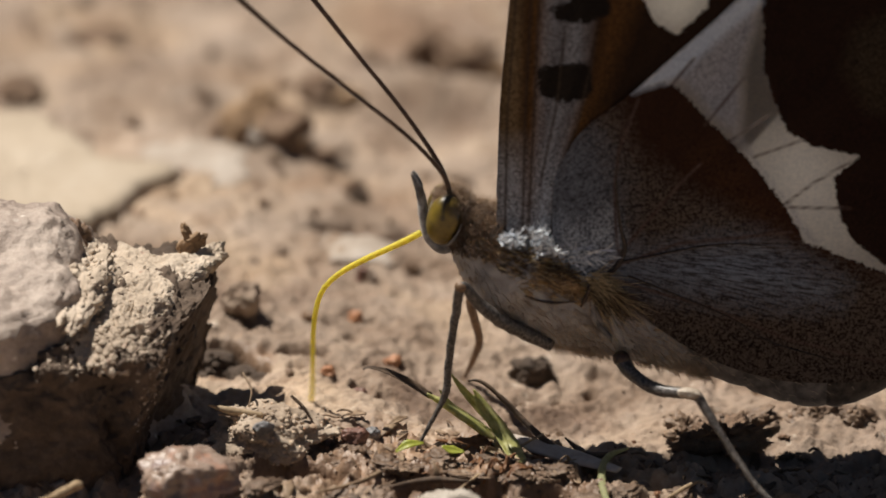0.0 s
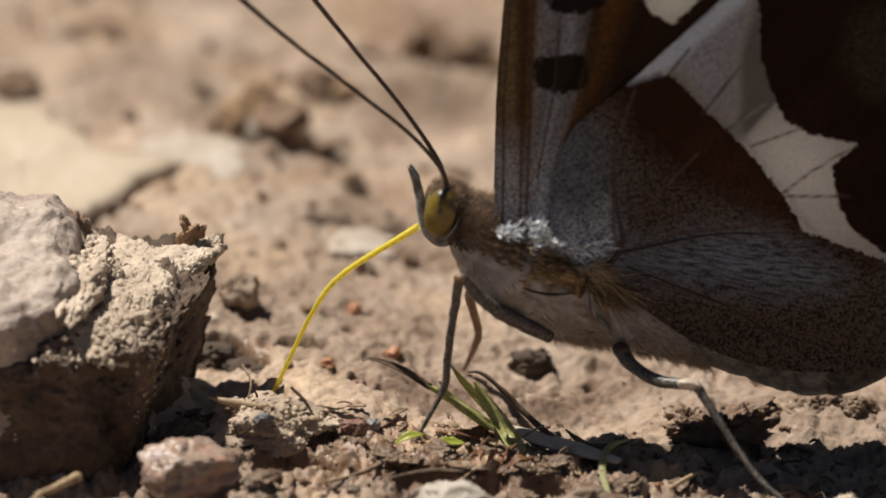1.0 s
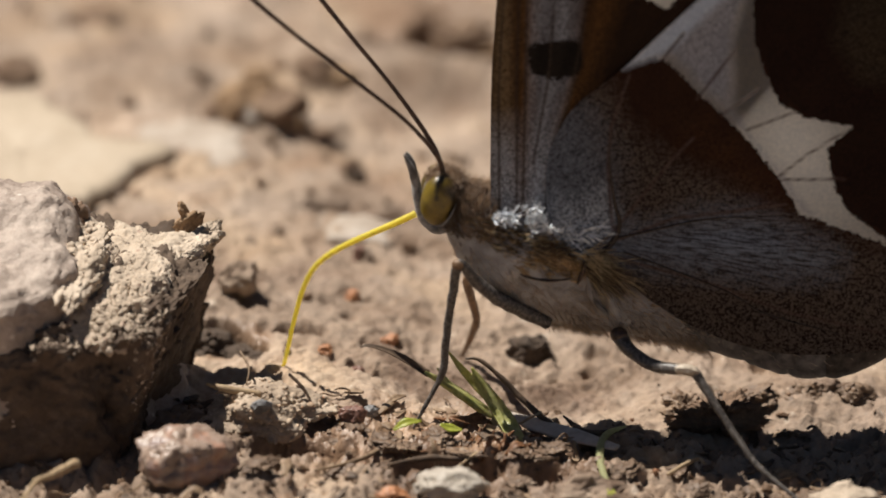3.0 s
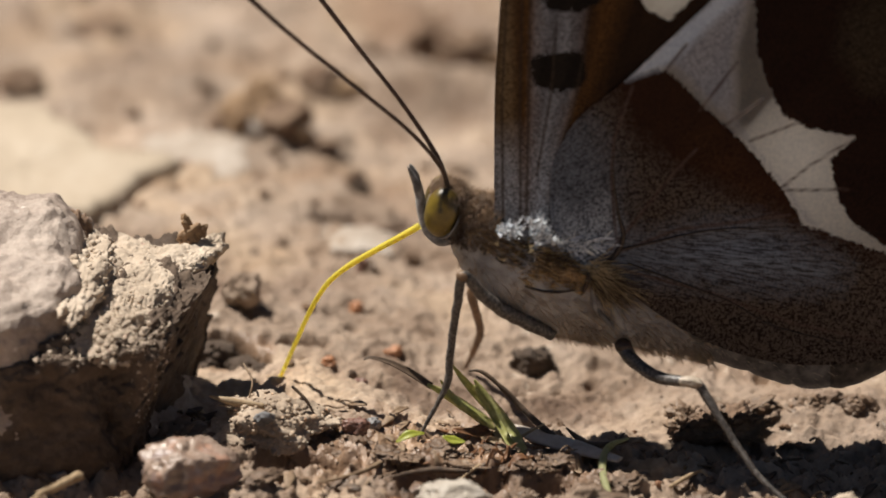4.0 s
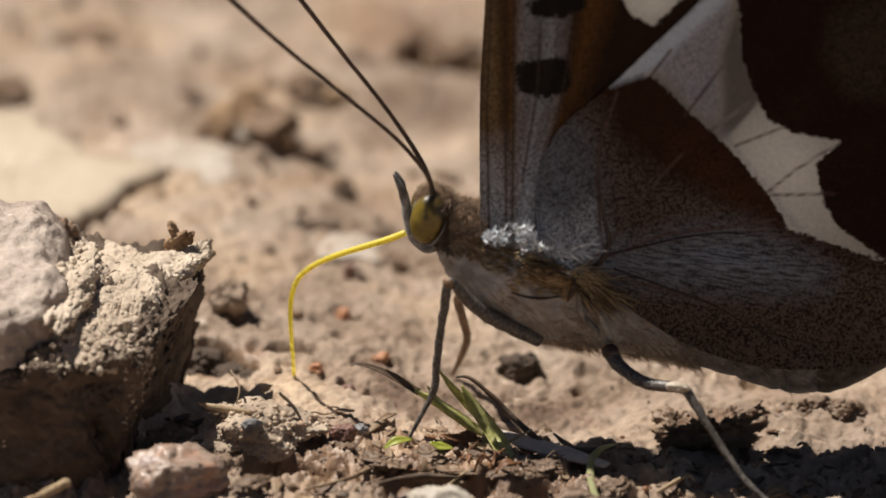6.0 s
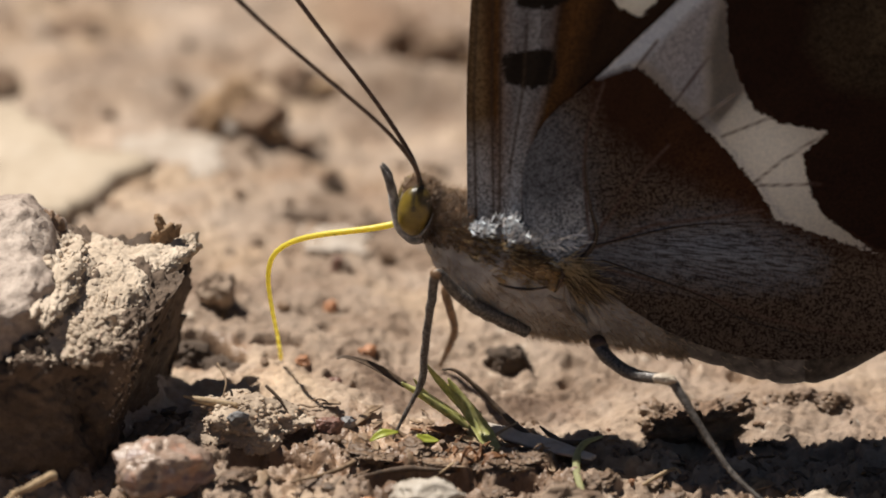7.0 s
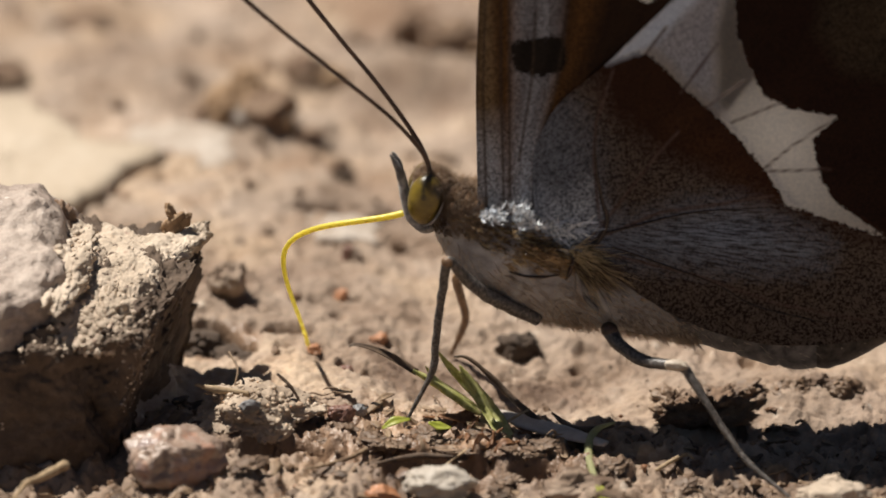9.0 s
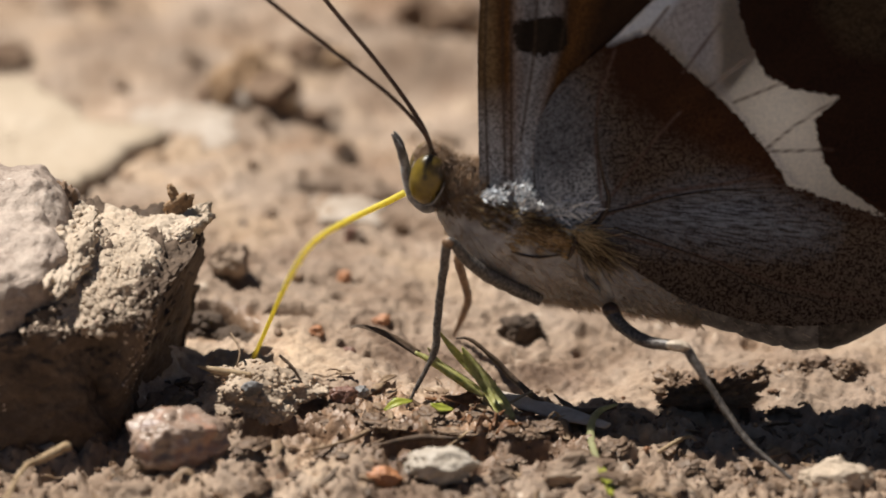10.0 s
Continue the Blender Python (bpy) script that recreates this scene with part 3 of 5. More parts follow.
part("lump", aggregate((-18.7, 0.0, 6.9), (1.5, 4.6, 1.2), (6, 20, -8), 19, 900, 0.04, 0.26, 0.28, 6), CLAY, clod, "crumbling soil against the rock")
rng = random.Random(4)
edge = [p for p in FOOT[0] if p[0] > -16.3 and p[1] < -3.9 and 0.6 < p[2] < 6.2]
tagged(part("mineral_grain", grains([rng.choice(edge) for _ in range(240)], 0.03, 0.15, 9), CLAY, clod, "pale glinting mineral grains", smooth=False), kind="stuff")
apron = [p for p in FOOT[0] if p[2] > 4.3 and p[1] < -1.5 and p[0] < -15.2]
tagged(part("grain", grains([rng.choice(apron) for _ in range(300)], 0.04, 0.2, 10, 1), CLAY, clod, "pale crumbs of clay below the crust", smooth=False), kind="stuff")
part("spike", blob((-13.3, 4.3, 7.3), (0.75, 0.5, 0.8), (0, 30, 0), 4, 5, 0.5, 1.0, 0.15, 0.3), OCHRE, clod, "small brown spike of soil")
part("spike", blob((-13.5, 4.3, 8.15), (0.24, 0.24, 0.6), (0, -22, 0), 4, 15, 0.4, 1.0, 0.12, 0.2), OCHRE, clod, "small brown spike of soil")
part("spike", blob((-12.8, 4.4, 7.7), (0.34, 0.3, 0.5), (0, 35, 0), 4, 17, 0.4, 1.0, 0.12, 0.2), OCHRE, clod, "small brown spike of soil")
part("lump", blob((-19.2, 4.6, 7.5), (0.75, 0.8, 1.35), (0, -20, 0), 5, 6, 0.5, 0.8, 0.08, 0.2), DARK_CLOD, clod, "dark lump of soil in the gap to the rock")
part("lump", blob((-18.3, 4.2, 7.0), (0.9, 0.8, 0.6), (0, 30, 0), 5, 16, 0.5, 0.8, 0.12, 0.2), CLAY, clod)

# ledge of soil behind the hind leg
ledge = thing("soil_ledge", (17.21, 1.98, -3.05), "broken ledge of brown soil with a hollow below", "soil ledge")
for k in range(9):
    u = k / 8
    pick = random.Random(310 + k)
    at = (12.7 + 9.0 * u + pick.uniform(-0.3, 0.3), 2.3 + 2.2 * u + pick.uniform(-0.4, 0.4), -2.05 + pick.uniform(-0.2, 0.25) - 0.2 * u)
    part("lump", aggregate(at, (pick.uniform(0.9, 1.5), pick.uniform(0.7, 1.1), pick.uniform(0.4, 0.75)), (pick.uniform(-10, 15), pick.uniform(-20, 20), pick.uniform(-40, 40)), 330 + k, 90, 0.04, 0.2, 0.45), SOIL if k % 3 == 1 else CRUMB, ledge)

# crusted clump with a grey stone set in it
x, y, _ = (4.73, 9.30, -1.86)
# Lumps filling the hole, made dark to carry its shade in their colour.
dark_heap = thing("soil_clod", (-11.6, 8.4, -3.0), "dark crumbling soil in a hole beside the clod, coloured for its shade", "clod")
part("lump", aggregate((-12.7, 9.0, -1.75), (1.9, 1.5, 1.0), (0, 8, 15), 48, 120, 0.05, 0.25, 0.4), DARK_SOIL, dark_heap)
part("lump", aggregate((-10.6, 7.9, -1.95), (1.35, 1.15, 0.8), (0, -8, 40), 49, 100, 0.05, 0.25, 0.4), DARK_SOIL, dark_heap)
single("soil_clod", aggregate((x, y, height(x, y) + 0.35), (1.15, 0.9, 0.75), (0, 8, 15), 47, 120, 0.05, 0.2, 0.4), DARK_SOIL, on_ground(x, y), "dark lump of soil on pale ground", "clod")

# Dark body added in the hollow below the ledge to stand in for its shade.
part("damp_side", carved((14.87, 0.42, -2.24), (2.6, 1.4, 0.95), [((14.86, 0.55, -2.23), (0.0, -0.97, -0.25))], 6, 35, 0.8, 0.9, 0.35, 0.05, 0.3), DARK_CLOD, ledge, "dark soil coloured for the shade of the hollow")
clump = thing("soil_clump", (-8.96, -3.23, -1.11), "crusted clump of pale soil with a grey stone in it", "clod")
part("crust", aggregate((-8.66, -2.82, -0.13), (2.7, 1.9, 1.2), (8, 6, 0), 41, 1700, 0.035, 0.2, 0.42), GRIT, clump)
part("lump", aggregate((-11.1, -3.1, -0.55), (1.7, 1.5, 0.85), (6, -8, 20), 44, 500, 0.035, 0.2, 0.42), GRIT, clump)
part("stone", blob((-9.32, -4.61, 0.90), (0.55, 0.5, 0.42), (0, 0, 0), 4, 42, 0.25, 1, 0.04, 0.3), GREY_STONE, clump, "small grey stone")
part("stone", blob((-7.99, -4.32, -0.31), (0.3, 0.3, 0.22), (0, 0, 0), 3, 43, 0.25, 1, 0.04, 0.3), ORANGE_STONE, clump, "tiny orange stone")

# loose pebbles
PEBBLES = [  # place, radii, turn, seed, material, label
    ((-13.21, -8.72, -0.87), (2.4, 1.8, 1.8), 20, 51, PINK_STONE, "pinkish-grey pebble with rusty flecks on the soil"),
    ((-2.43, -10.75, -1.47), (0.95, 0.6, 0.55), 5, 52, ORANGE_STONE, "smooth orange-brown pebble on the soil"),
    ((0.55, -11.09, -1.63), (1.8, 1.2, 0.95), -8, 53, WHITE_STONE, "whitish pebble on the soil"),
    ((-4.60, -2.82, -1.35), (0.72, 0.6, 0.62), 0, 54, RED_STONE, "small dark red pebble among crumbs"),
    ((-3.67, -1.44, -1.40), (0.4, 0.35, 0.35), 0, 55, GREY_STONE, "small grey pebble among crumbs"),
    ((-4.73, 14.85, -1.34), (0.42, 0.4, 0.4), 0, 56, ORANGE_STONE, "tiny orange pebble on the soil"),
    ((-4.41, 19.75, -1.36), (0.42, 0.4, 0.5), 0, 57, RED_STONE, "tiny reddish pebble on the soil"),
    ((-4.47, 4.71, -1.35), (0.5, 0.45, 0.45), 30, 58, RED_STONE, "small dark red pebble in a pit"),
    ((20.79, -10.23, -2.74), (1.9, 1.3, 1.1), 12, 59, CLAY, "rounded lump of pale dry clay"),
    ((-15.48, -14.12, -0.75), (1.5, 1.2, 0.9), 30, 61, SOIL, "rounded lump of brown soil"),
    ((7.44, -9.74, -2.01), (2.0, 1.1, 0.9), 10, 62, SOIL, "rounded lump of brown soil"),
    ((-2.70, 8.96, -1.45), (0.5, 0.4, 0.35), 10, 63, ORANGE_STONE, "tiny orange pebble on the soil"),
    ((-6.15, 6.80, -1.26), (0.45, 0.4, 0.3), 40, 64, ORANGE_STONE, "tiny orange pebble on the soil"),
    ((-10.82, 13.01, -1.00), (1.3, 1.0, 1.0), 40, 65, SOIL, "brown lump of soil beside a hollow"),
]
for centre, radii, turn, seed, stone, label in PEBBLES:
    x, y, _ = centre
    single("pebble", blob((x, y, height(x, y) + radii[2] * 0.6), radii, (0, turn * 0.3, turn), 5, seed, 0.28, 0.9, 0.05, 0.4), stone, on_ground(x, y), label, "pebble", "loose pebbles")

# ---- crumbs of soil ----
rng = random.Random(12)
spots = []
while len(spots) < 4200:
    x, y = rng.uniform(-28, 28), rng.uniform(-22, 16)
    if rng.random() < crumble(x, y) ** 2.2:
        spots.append((x, y, height(x, y)))
single("soil_crumbs", grains(spots, 0.05, 0.32, 5, 1), CRUMB, (0, 0, 0), "loose crumbs of dry brown soil", "crumbs", kind="stuff", smooth=False)
spots = []
while len(spots) < 200:
    x, y = rng.uniform(-28, 28), rng.uniform(-22, 7)
    if rng.random() < crumble(x, y) ** 2.2:
        spots.append((x, y, height(x, y) - 0.02))
lumps = [blob((x, y, z), (r * rng.uniform(0.8, 1.4), r * rng.uniform(0.8, 1.2), r * rng.uniform(0.22, 0.42)), (rng.uniform(-28, 28), rng.uniform(-28, 28), rng.uniform(0, 180)), 4, k + 100, 0.5, 0.8, 0.22, 0.45)
         for k, (x, y, z) in enumerate(spots) for r in (0.2 * (3.4 ** (rng.random() ** 1.6)),)]
single("soil_lumps", join(*lumps), CRUMB, (0, 0, 0), "broken lumps of dry brown soil", "lumps", kind="stuff")
for k in range(40):
    x, y = rng.uniform(-10.5, 21), rng.uniform(-13, -3.5)
    r = rng.uniform(0.35, 0.85)
    single("soil_flake", blob((x, y, height(x, y) + 0.22), (r * rng.uniform(0.9, 1.3), r * rng.uniform(0.6, 0.9), r * rng.uniform(0.14, 0.26)), (rng.uniform(-6, 26), rng.uniform(-16, 16), rng.uniform(-40, 40)), 5, k + 500, 0.6, 0.6, 0.2, 0.3),
           CRUMB, on_ground(x, y), "flat broken flake of brown soil crust", "soil flake", "broken flakes of soil")
for (x, y), r, turn in (((0.47, -4.68), (3.3, 1.3, 0.3), -8), ((4.72, -5.76), (1.6, 1.0, 0.3), 14), ((-2.76, -5.24), (1.7, 1.0, 0.26), -20)):
    z = height(x, y + r[1] * 0.8)
    single("soil_flake", aggregate((x, y, z + 0.42), r, (-11, 0, turn), int(r[0] * 100), 240, 0.04, 0.2, 0.45, 5), CRUMB, (x, y, z), "flat broken flake of brown soil crust", "soil flake", "broken flakes of soil")
fibres = []
for k in range(32):
    x, y = rng.uniform(-22, 26), rng.uniform(-16, 3)
    a, size = rng.uniform(0, math.pi), rng.uniform(0.7, 2.0)
    points = []
    for step in range(4):
        px, py = x + math.cos(a) * size * step / 3, y + math.sin(a) * size * step / 3 * 0.7
        points.append((px, py, height(px, py) + rng.uniform(0.12, 0.5)))
        a += rng.uniform(-0.4, 0.4)
    fibres.append(tube(points, [0.025, 0.055, 0.05, 0.02], 6, 12))
flakes = []
for k in range(150):
    x, y = rng.uniform(-20, 24), rng.uniform(-15, 1)
    a, size = rng.uniform(0, 2 * math.pi), rng.uniform(0.5, 1.7)
    dx, dy = math.cos(a) * size, math.sin(a) * size
    points = [(x + dx * u, y + dy * u, height(x + dx * u, y + dy * u) + 0.1 + rng.uniform(0.0, 0.28)) for u in (-0.5, 0.0, 0.5)]
    flakes.append(blade(points, [rng.uniform(0.05, 0.2), size * rng.uniform(0.25, 0.5), rng.uniform(0.05, 0.25)], (rng.uniform(-0.5, 0.5), rng.uniform(-0.6, 0.2), 1), rng.uniform(-0.3, 0.5), 7, 0.08))
spot = Vector((3.27, -3.31))
rot = []
for k in range(34):
    x, y = spot.x + rng.gauss(0, 1.7), spot.y + rng.gauss(0, 1.6)
    a, size = rng.uniform(0, 2 * math.pi), rng.uniform(0.5, 1.5)
    dx, dy = math.cos(a) * size, math.sin(a) * size
    points = [(x + dx * u, y + dy * u, height(x + dx * u, y + dy * u) + 0.1 + rng.uniform(0.0, 0.35)) for u in (-0.5, 0.0, 0.5)]
    rot.append(blade(points, [0.06, size * rng.uniform(0.2, 0.4), 0.08], (rng.uniform(-0.5, 0.5), rng.uniform(-0.8, 0.1), 1), rng.uniform(-0.3, 0.5), 7, 0.08))
single("litter_flakes", join(*rot), RUSTY, (0, 0, 0), "rusty rotten flakes at the foot of the grass", "litter", kind="stuff")
single("litter_flakes", join(*flakes[:90]), STRAW_BROWN, (0, 0, 0), "flat brown flakes of bark and litter", "litter", kind="stuff")
single("litter_flakes", join(*flakes[90:]), DRY_DARK, (0, 0, 0), "dark withered flakes of litter", "litter", kind="stuff")
single("root_fibres", join(*fibres), STRAW_BROWN, (0, 0, 0), "fine dry brown root fibres on the soil", "root fibres", kind="stuff")
spots = []
while len(spots) < 520:
    x, y = rng.uniform(-34, 34), rng.uniform(14, 80)
    spots.append((x, y, height(x, y)))
single("soil_crumbs", grains(spots, 0.12, 0.65, 6, 2), CRUMB, (0, 0, 0), "scattered crumbs of dry brown soil", "crumbs", kind="stuff", smooth=False)

# ---- background stones ----
def plate(corners, top, thick, seed):
    """A flat plate of dry clay over a plan of corners, its edges uneven."""
    inner = sum((Vector((x, y, 0)) for x, y in corners), Vector()) / len(corners)
    ring = []
    for (ax, ay), (bx, by) in zip(corners, corners[1:] + corners[:1]):
        for k in range(24):
            p = Vector((ax, ay, 0)).lerp(Vector((bx, by, 0)), k / 24)
            d = (p - inner).normalized()
            ring.append(p + d * 0.7 * noise.fractal(p / 2.5 + Vector((seed, 0, 0)), 0.8, 2.0, 4))
    verts, faces = [], []
    n = len(ring)
    steps = [(0.02, 0), (0.25, 0), (0.5, 0), (0.7, 0), (0.85, 0), (0.95, 0), (1.0, 0.12), (1.01, 0.45), (0.98, 1.0)]
    for s, drop in steps:
        for p in ring:
            q = inner.lerp(p, s)
            verts.append((q.x, q.y, top + 0.35 * noise.fractal(q / 4 + Vector((0, seed, 0)), 0.9, 2.0, 4) - drop * thick))
    for k in range(len(steps) - 1):
        for i in range(n):
            j = (i + 1) % n
            faces.append((k * n + i, k * n + j, (k + 1) * n + j, (k + 1) * n + i))
    return verts, faces


single("stone_slab", plate([(-15.16, 34.23), (-19.06, 35.62), (-23.60, 43.32), (-33.69, 43.24), (-32.16, 21.62), (-22.14, 26.36), (-19.33, 26.92)], height(-20.0, 33.0) + 0.45, 2.0, 8), SLAB, on_ground(-24, 24), "flat pale yellowish slab of dry clay", "slab")
single("clay_plate", plate([(-17.29, 39.65), (-11.79, 39.71), (-10.86, 34.53), (-14.47, 32.29), (-16.74, 35.29)], height(-13.0, 38.0) + 0.25, 1.6, 5), PALE, on_ground(-13, 38), "thin pale whitish plate of dry clay", "plate", "dry clay plates")
single("clay_plate", plate([(-7.05, 26.13), (-2.64, 25.47), (-2.94, 22.51), (-6.37, 22.46)], height(*(-4.83, 24.33)) + 0.04, 1.2, 6), PALE, on_ground(*(-4.83, 24.33)), "thin pale whitish plate of dry clay", "plate", "dry clay plates")
def heap(lumps, label):
    """A far clod of soil: several lumps of different soil grown together."""
    x, y = lumps[0][0]
    clod_ = thing("soil_clod", on_ground(x, y), label, "clod", "clods behind the butterfly")
    for (x, y), radii, seed, soil in lumps:
        part("lump", blob((x, y, height(x, y) + radii[2] * 0.4), radii, (0, 0, seed * 20), 5, seed, 0.34, 0.7, 0.09, 0.15), soil, clod_)


heap([((-11.3, 40.6), (1.7, 1.4, 1.25), 21, OCHRE), ((-12.7, 40.4), (0.9, 0.8, 0.7), 33, DARK_CLOD), ((-10.3, 41.4), (1.2, 1.0, 1.5), 34, OCHRE), ((-9.1, 39.8), (1.6, 1.2, 1.15), 27, DARK_CLOD),
      ((-10.9, 39.3), (0.8, 0.6, 0.55), 35, PALE), ((-8.4, 39.3), (0.9, 0.7, 0.6), 42, OCHRE), ((-7.2, 39.0), (1.3, 0.7, 0.35), 36, DARK_CLOD), ((-9.6, 39.2), (0.7, 0.5, 0.6), 43, DARK_SOIL)], "broken clod of brown and ochre soil on pale ground")
heap([((-7.1, 49.6), (1.7, 1.4, 0.9), 22, DARK_CLOD), ((-5.6, 48.9), (1.1, 0.9, 0.5), 37, OCHRE)], "low dark brown clod of soil on pale ground")
heap([((-0.9, 55.3), (1.5, 1.4, 1.9), 23, DARK_CLOD), ((0.5, 54.4), (0.8, 0.7, 1.0), 38, PALE), ((1.6, 53.2), (2.0, 1.3, 1.3), 28, DARK_CLOD), ((-1.6, 54.9), (0.6, 0.5, 0.8), 39, OCHRE), ((2.9, 52.6), (1.0, 0.8, 0.6), 44, OCHRE)], "dark reddish brown clod of soil with a pale lump")
heap([((-24.6, 47.3), (1.3, 1.3, 0.6), 24, DARK_CLOD)], "dark brown clod of soil on the pale ground")
heap([((-20.4, 57.4), (1.6, 1.4, 0.45), 25, DARK_CLOD), ((-22.4, 58.6), (1.6, 1.2, 0.3), 40, SOIL)], "low brown clod of soil on the pale ground")
heap([((-5.07, 33.2), (0.55, 0.9, 0.7), 26, DARK_CLOD), ((-4.7, 32.3), (0.4, 0.5, 0.5), 41, DARK_SOIL)], "small dark brown clod of soil on the pale ground")
heap([((-6.14, 28.44), (1.6, 0.8, 0.3), 29, DARK_CLOD)], "low dark brown clod of soil on the pale ground")
single("clay_plate", plate([(-5.3, 58.6), (-2.6, 59.2), (-2.3, 55.4), (-4.6, 54.6)], height(-4.0, 57.0) + 0.1, 1.2, 9), PALE, on_ground(-4.0, 57.0), "thin pale greyish plate of dry clay", "plate", "dry clay plates")

# ---- plants and litter ----
tuft = thing("grass_tuft", (4.01, -3.80, -1.82), "small tuft of green and withered grass in the soil", "grass")
part("blade", tube([(4.15, -3.6, -1.75), (3.52, -1.9, -1.15), (2.60, -1.55, 0.05), (1.95, -1.35, 1.02), (1.6, -1.3, 1.6)], [0.36, 0.42, 0.38, 0.22, 0.06], 12, 30, 0.55, 0.12), GRASS, tuft, "thick green blade")
part("blade", tube([(2.99, -1.35, -1.36), (1.51, -1.25, -0.24), (0.18, -1.08, 0.62), (-0.86, -0.98, 1.22)], [0.36, 0.44, 0.34, 0.15], 12, 30, 0.6, 0.12), GRASS, tuft, "thick green blade")
part("blade", blade([(-0.65, -1.04, 1.10), (-1.89, -0.90, 1.91), (-2.92, -0.84, 2.43), (-3.81, -0.86, 2.69), (-4.19, -0.91, 2.59)], [0.4, 0.42, 0.3, 0.16, 0.08], (0.2, -0.6, 0.8), 0.4), DRY_DARK, tuft, "withered dark blade tip")
part("blade", blade([(3.14, -0.93, -0.98), (1.95, -0.79, 0.25), (1.01, -0.71, 1.35), (0.41, -0.69, 2.24)], [0.5, 0.52, 0.36, 0.08], (0.3, -0.8, 0.5), 0.5), GRASS, tuft, "green blade")
part("blade", blade([(2.99, -1.65, -1.47), (1.95, -1.79, -1.25), (0.47, -1.98, -0.94)], [0.6, 0.6, 0.2], (0, -0.7, 0.7), 0.4), RUSTY, tuft, "rusty withered blade")
part("blade", blade([(3.28, -2.23, -1.54), (2.54, -1.61, -1.01), (1.66, -1.43, -0.34)], [0.5, 0.45, 0.2], (0, -0.7, 0.7), 0.4), STRAW, tuft, "straw-coloured blade")

part("blade", blade([(3.57, -3.13, -1.53), (2.84, -1.97, -0.62), (1.95, -1.79, 0.78), (1.59, -1.73, 1.46)], [0.4, 0.42, 0.3, 0.06], (0.3, -0.8, 0.5), 0.5), GRASS, tuft, "green blade")
part("blade", blade([(3.86, -3.72, -1.53), (2.84, -2.29, -1.51), (1.95, -2.29, -1.26)], [0.5, 0.45, 0.1], (0.3, -0.8, 0.5), 0.5), STRAW, tuft, "straw-coloured blade")
part("blade", blade([(2.25, -1.55, -0.61), (1.06, -1.41, 0.10), (0.24, -1.22, 0.85), (-0.18, -1.17, 1.54)], [0.35, 0.4, 0.3, 0.06], (0.3, -0.8, 0.5), 0.5), GRASS, tuft, "green blade")

TWIGS = [  # points, radii, material, label
    ([(5.75, -1.27, -1.70), (4.33, -0.27, -0.71), (2.99, 0.05, 0.63), (1.96, 0.21, 1.43), (1.30, 0.23, 1.46)], [0.2, 0.17, 0.14, 0.1, 0.05], DRY_DARK, "thin dark dry twig"),
    ([(5.27, -1.14, -0.98), (3.42, -2.59, -1.45), (2.29, -4.72, -1.42), (0.82, -7.74, -1.24)], [0.06, 0.09, 0.09, 0.05], STRAW, "pale dry straw lying on the soil"),
    ([(-12.2, -3.1, 1.5), (-11.2, -3.1, 1.2), (-9.40, -3.0, 0.85)], [0.06, 0.2, 0.16], STRAW, "pale dry straw lying on the soil"),
    ([(-11.7, -3.2, 1.0), (-10.6, -3.1, 0.95), (-9.26, -3.0, 0.9)], [0.05, 0.1, 0.05], STRAW_BROWN, "pale dry straw lying on the soil"),
    ([(-6.51, -9.20, -0.79), (-4.20, -7.32, -0.98), (-2.47, -4.42, -1.17), (-1.15, -2.40, -0.98)], [0.07, 0.13, 0.12, 0.05], STRAW_BROWN, "thin curved brown rootlet"),
    ([(11.71, -7.39, -1.84), (12.63, -5.85, -1.95), (13.34, -4.97, -2.01), (13.67, -5.55, -2.01)], [0.1, 0.13, 0.12, 0.06], STRAW, "pale dry straw lying on the soil"),
    ([(-21.86, -20.55, 0.58), (-20.81, -13.34, 0.16), (-19.89, -11.64, 0.04), (-18.67, -9.75, -0.10)], [0.1, 0.14, 0.2, 0.28], STRAW, "pale dry straw lying on the soil"),
    ([(-2.74, -7.91, -1.04), (-0.70, -6.69, -1.19), (1.35, -6.57, -1.31)], [0.08, 0.2, 0.08], DRY_DARK, "thin dark dry twig"),
    ([(6.40, -0.79, -1.36), (6.99, -1.11, -1.77), (7.86, -2.09, -1.80), (9.66, -1.38, -1.91)], [0.05, 0.16, 0.2, 0.08], DRY_DARK, "thin dark dry twig"),
    ([(-10.47, -0.46, 2.20), (-10.01, -1.40, 1.64), (-10.15, -2.02, 0.94)], [0.05, 0.07, 0.04], STRAW_BROWN, "thin curved brown rootlet"),
    ([(-15.07, -4.68, 4.69), (-14.57, -4.82, 4.87), (-14.19, -4.86, 5.08)], [0.05, 0.09, 0.05], STRAW, "pale dry straw lying on the soil"),
    ([(-7.92, -2.52, 1.79), (-7.18, -2.82, 1.12), (-6.71, -3.15, 0.40)], [0.08, 0.1, 0.05], DRY_DARK, "thin dark dry twig"),
]
for points, radii, material, label in TWIGS:
    low = min(points, key=lambda p: p[2])
    single("twig", tube(points, radii, 8, 30, 1.0, 0.3, len(points)), material, low, label, "twig", "dry twigs and straws")

single("dead_leaf", tube([(3.44, -0.59, -1.29), (4.92, -1.23, -1.65), (6.97, -2.60, -1.73), (9.16, -3.96, -1.82)], [0.25, 0.72, 0.75, 0.35], 14, 30, 0.3, 0.12), GREY_LEAF, (6.37, -2.99, -1.69), "dull grey dead leaf strip lying in shade", "leaf")
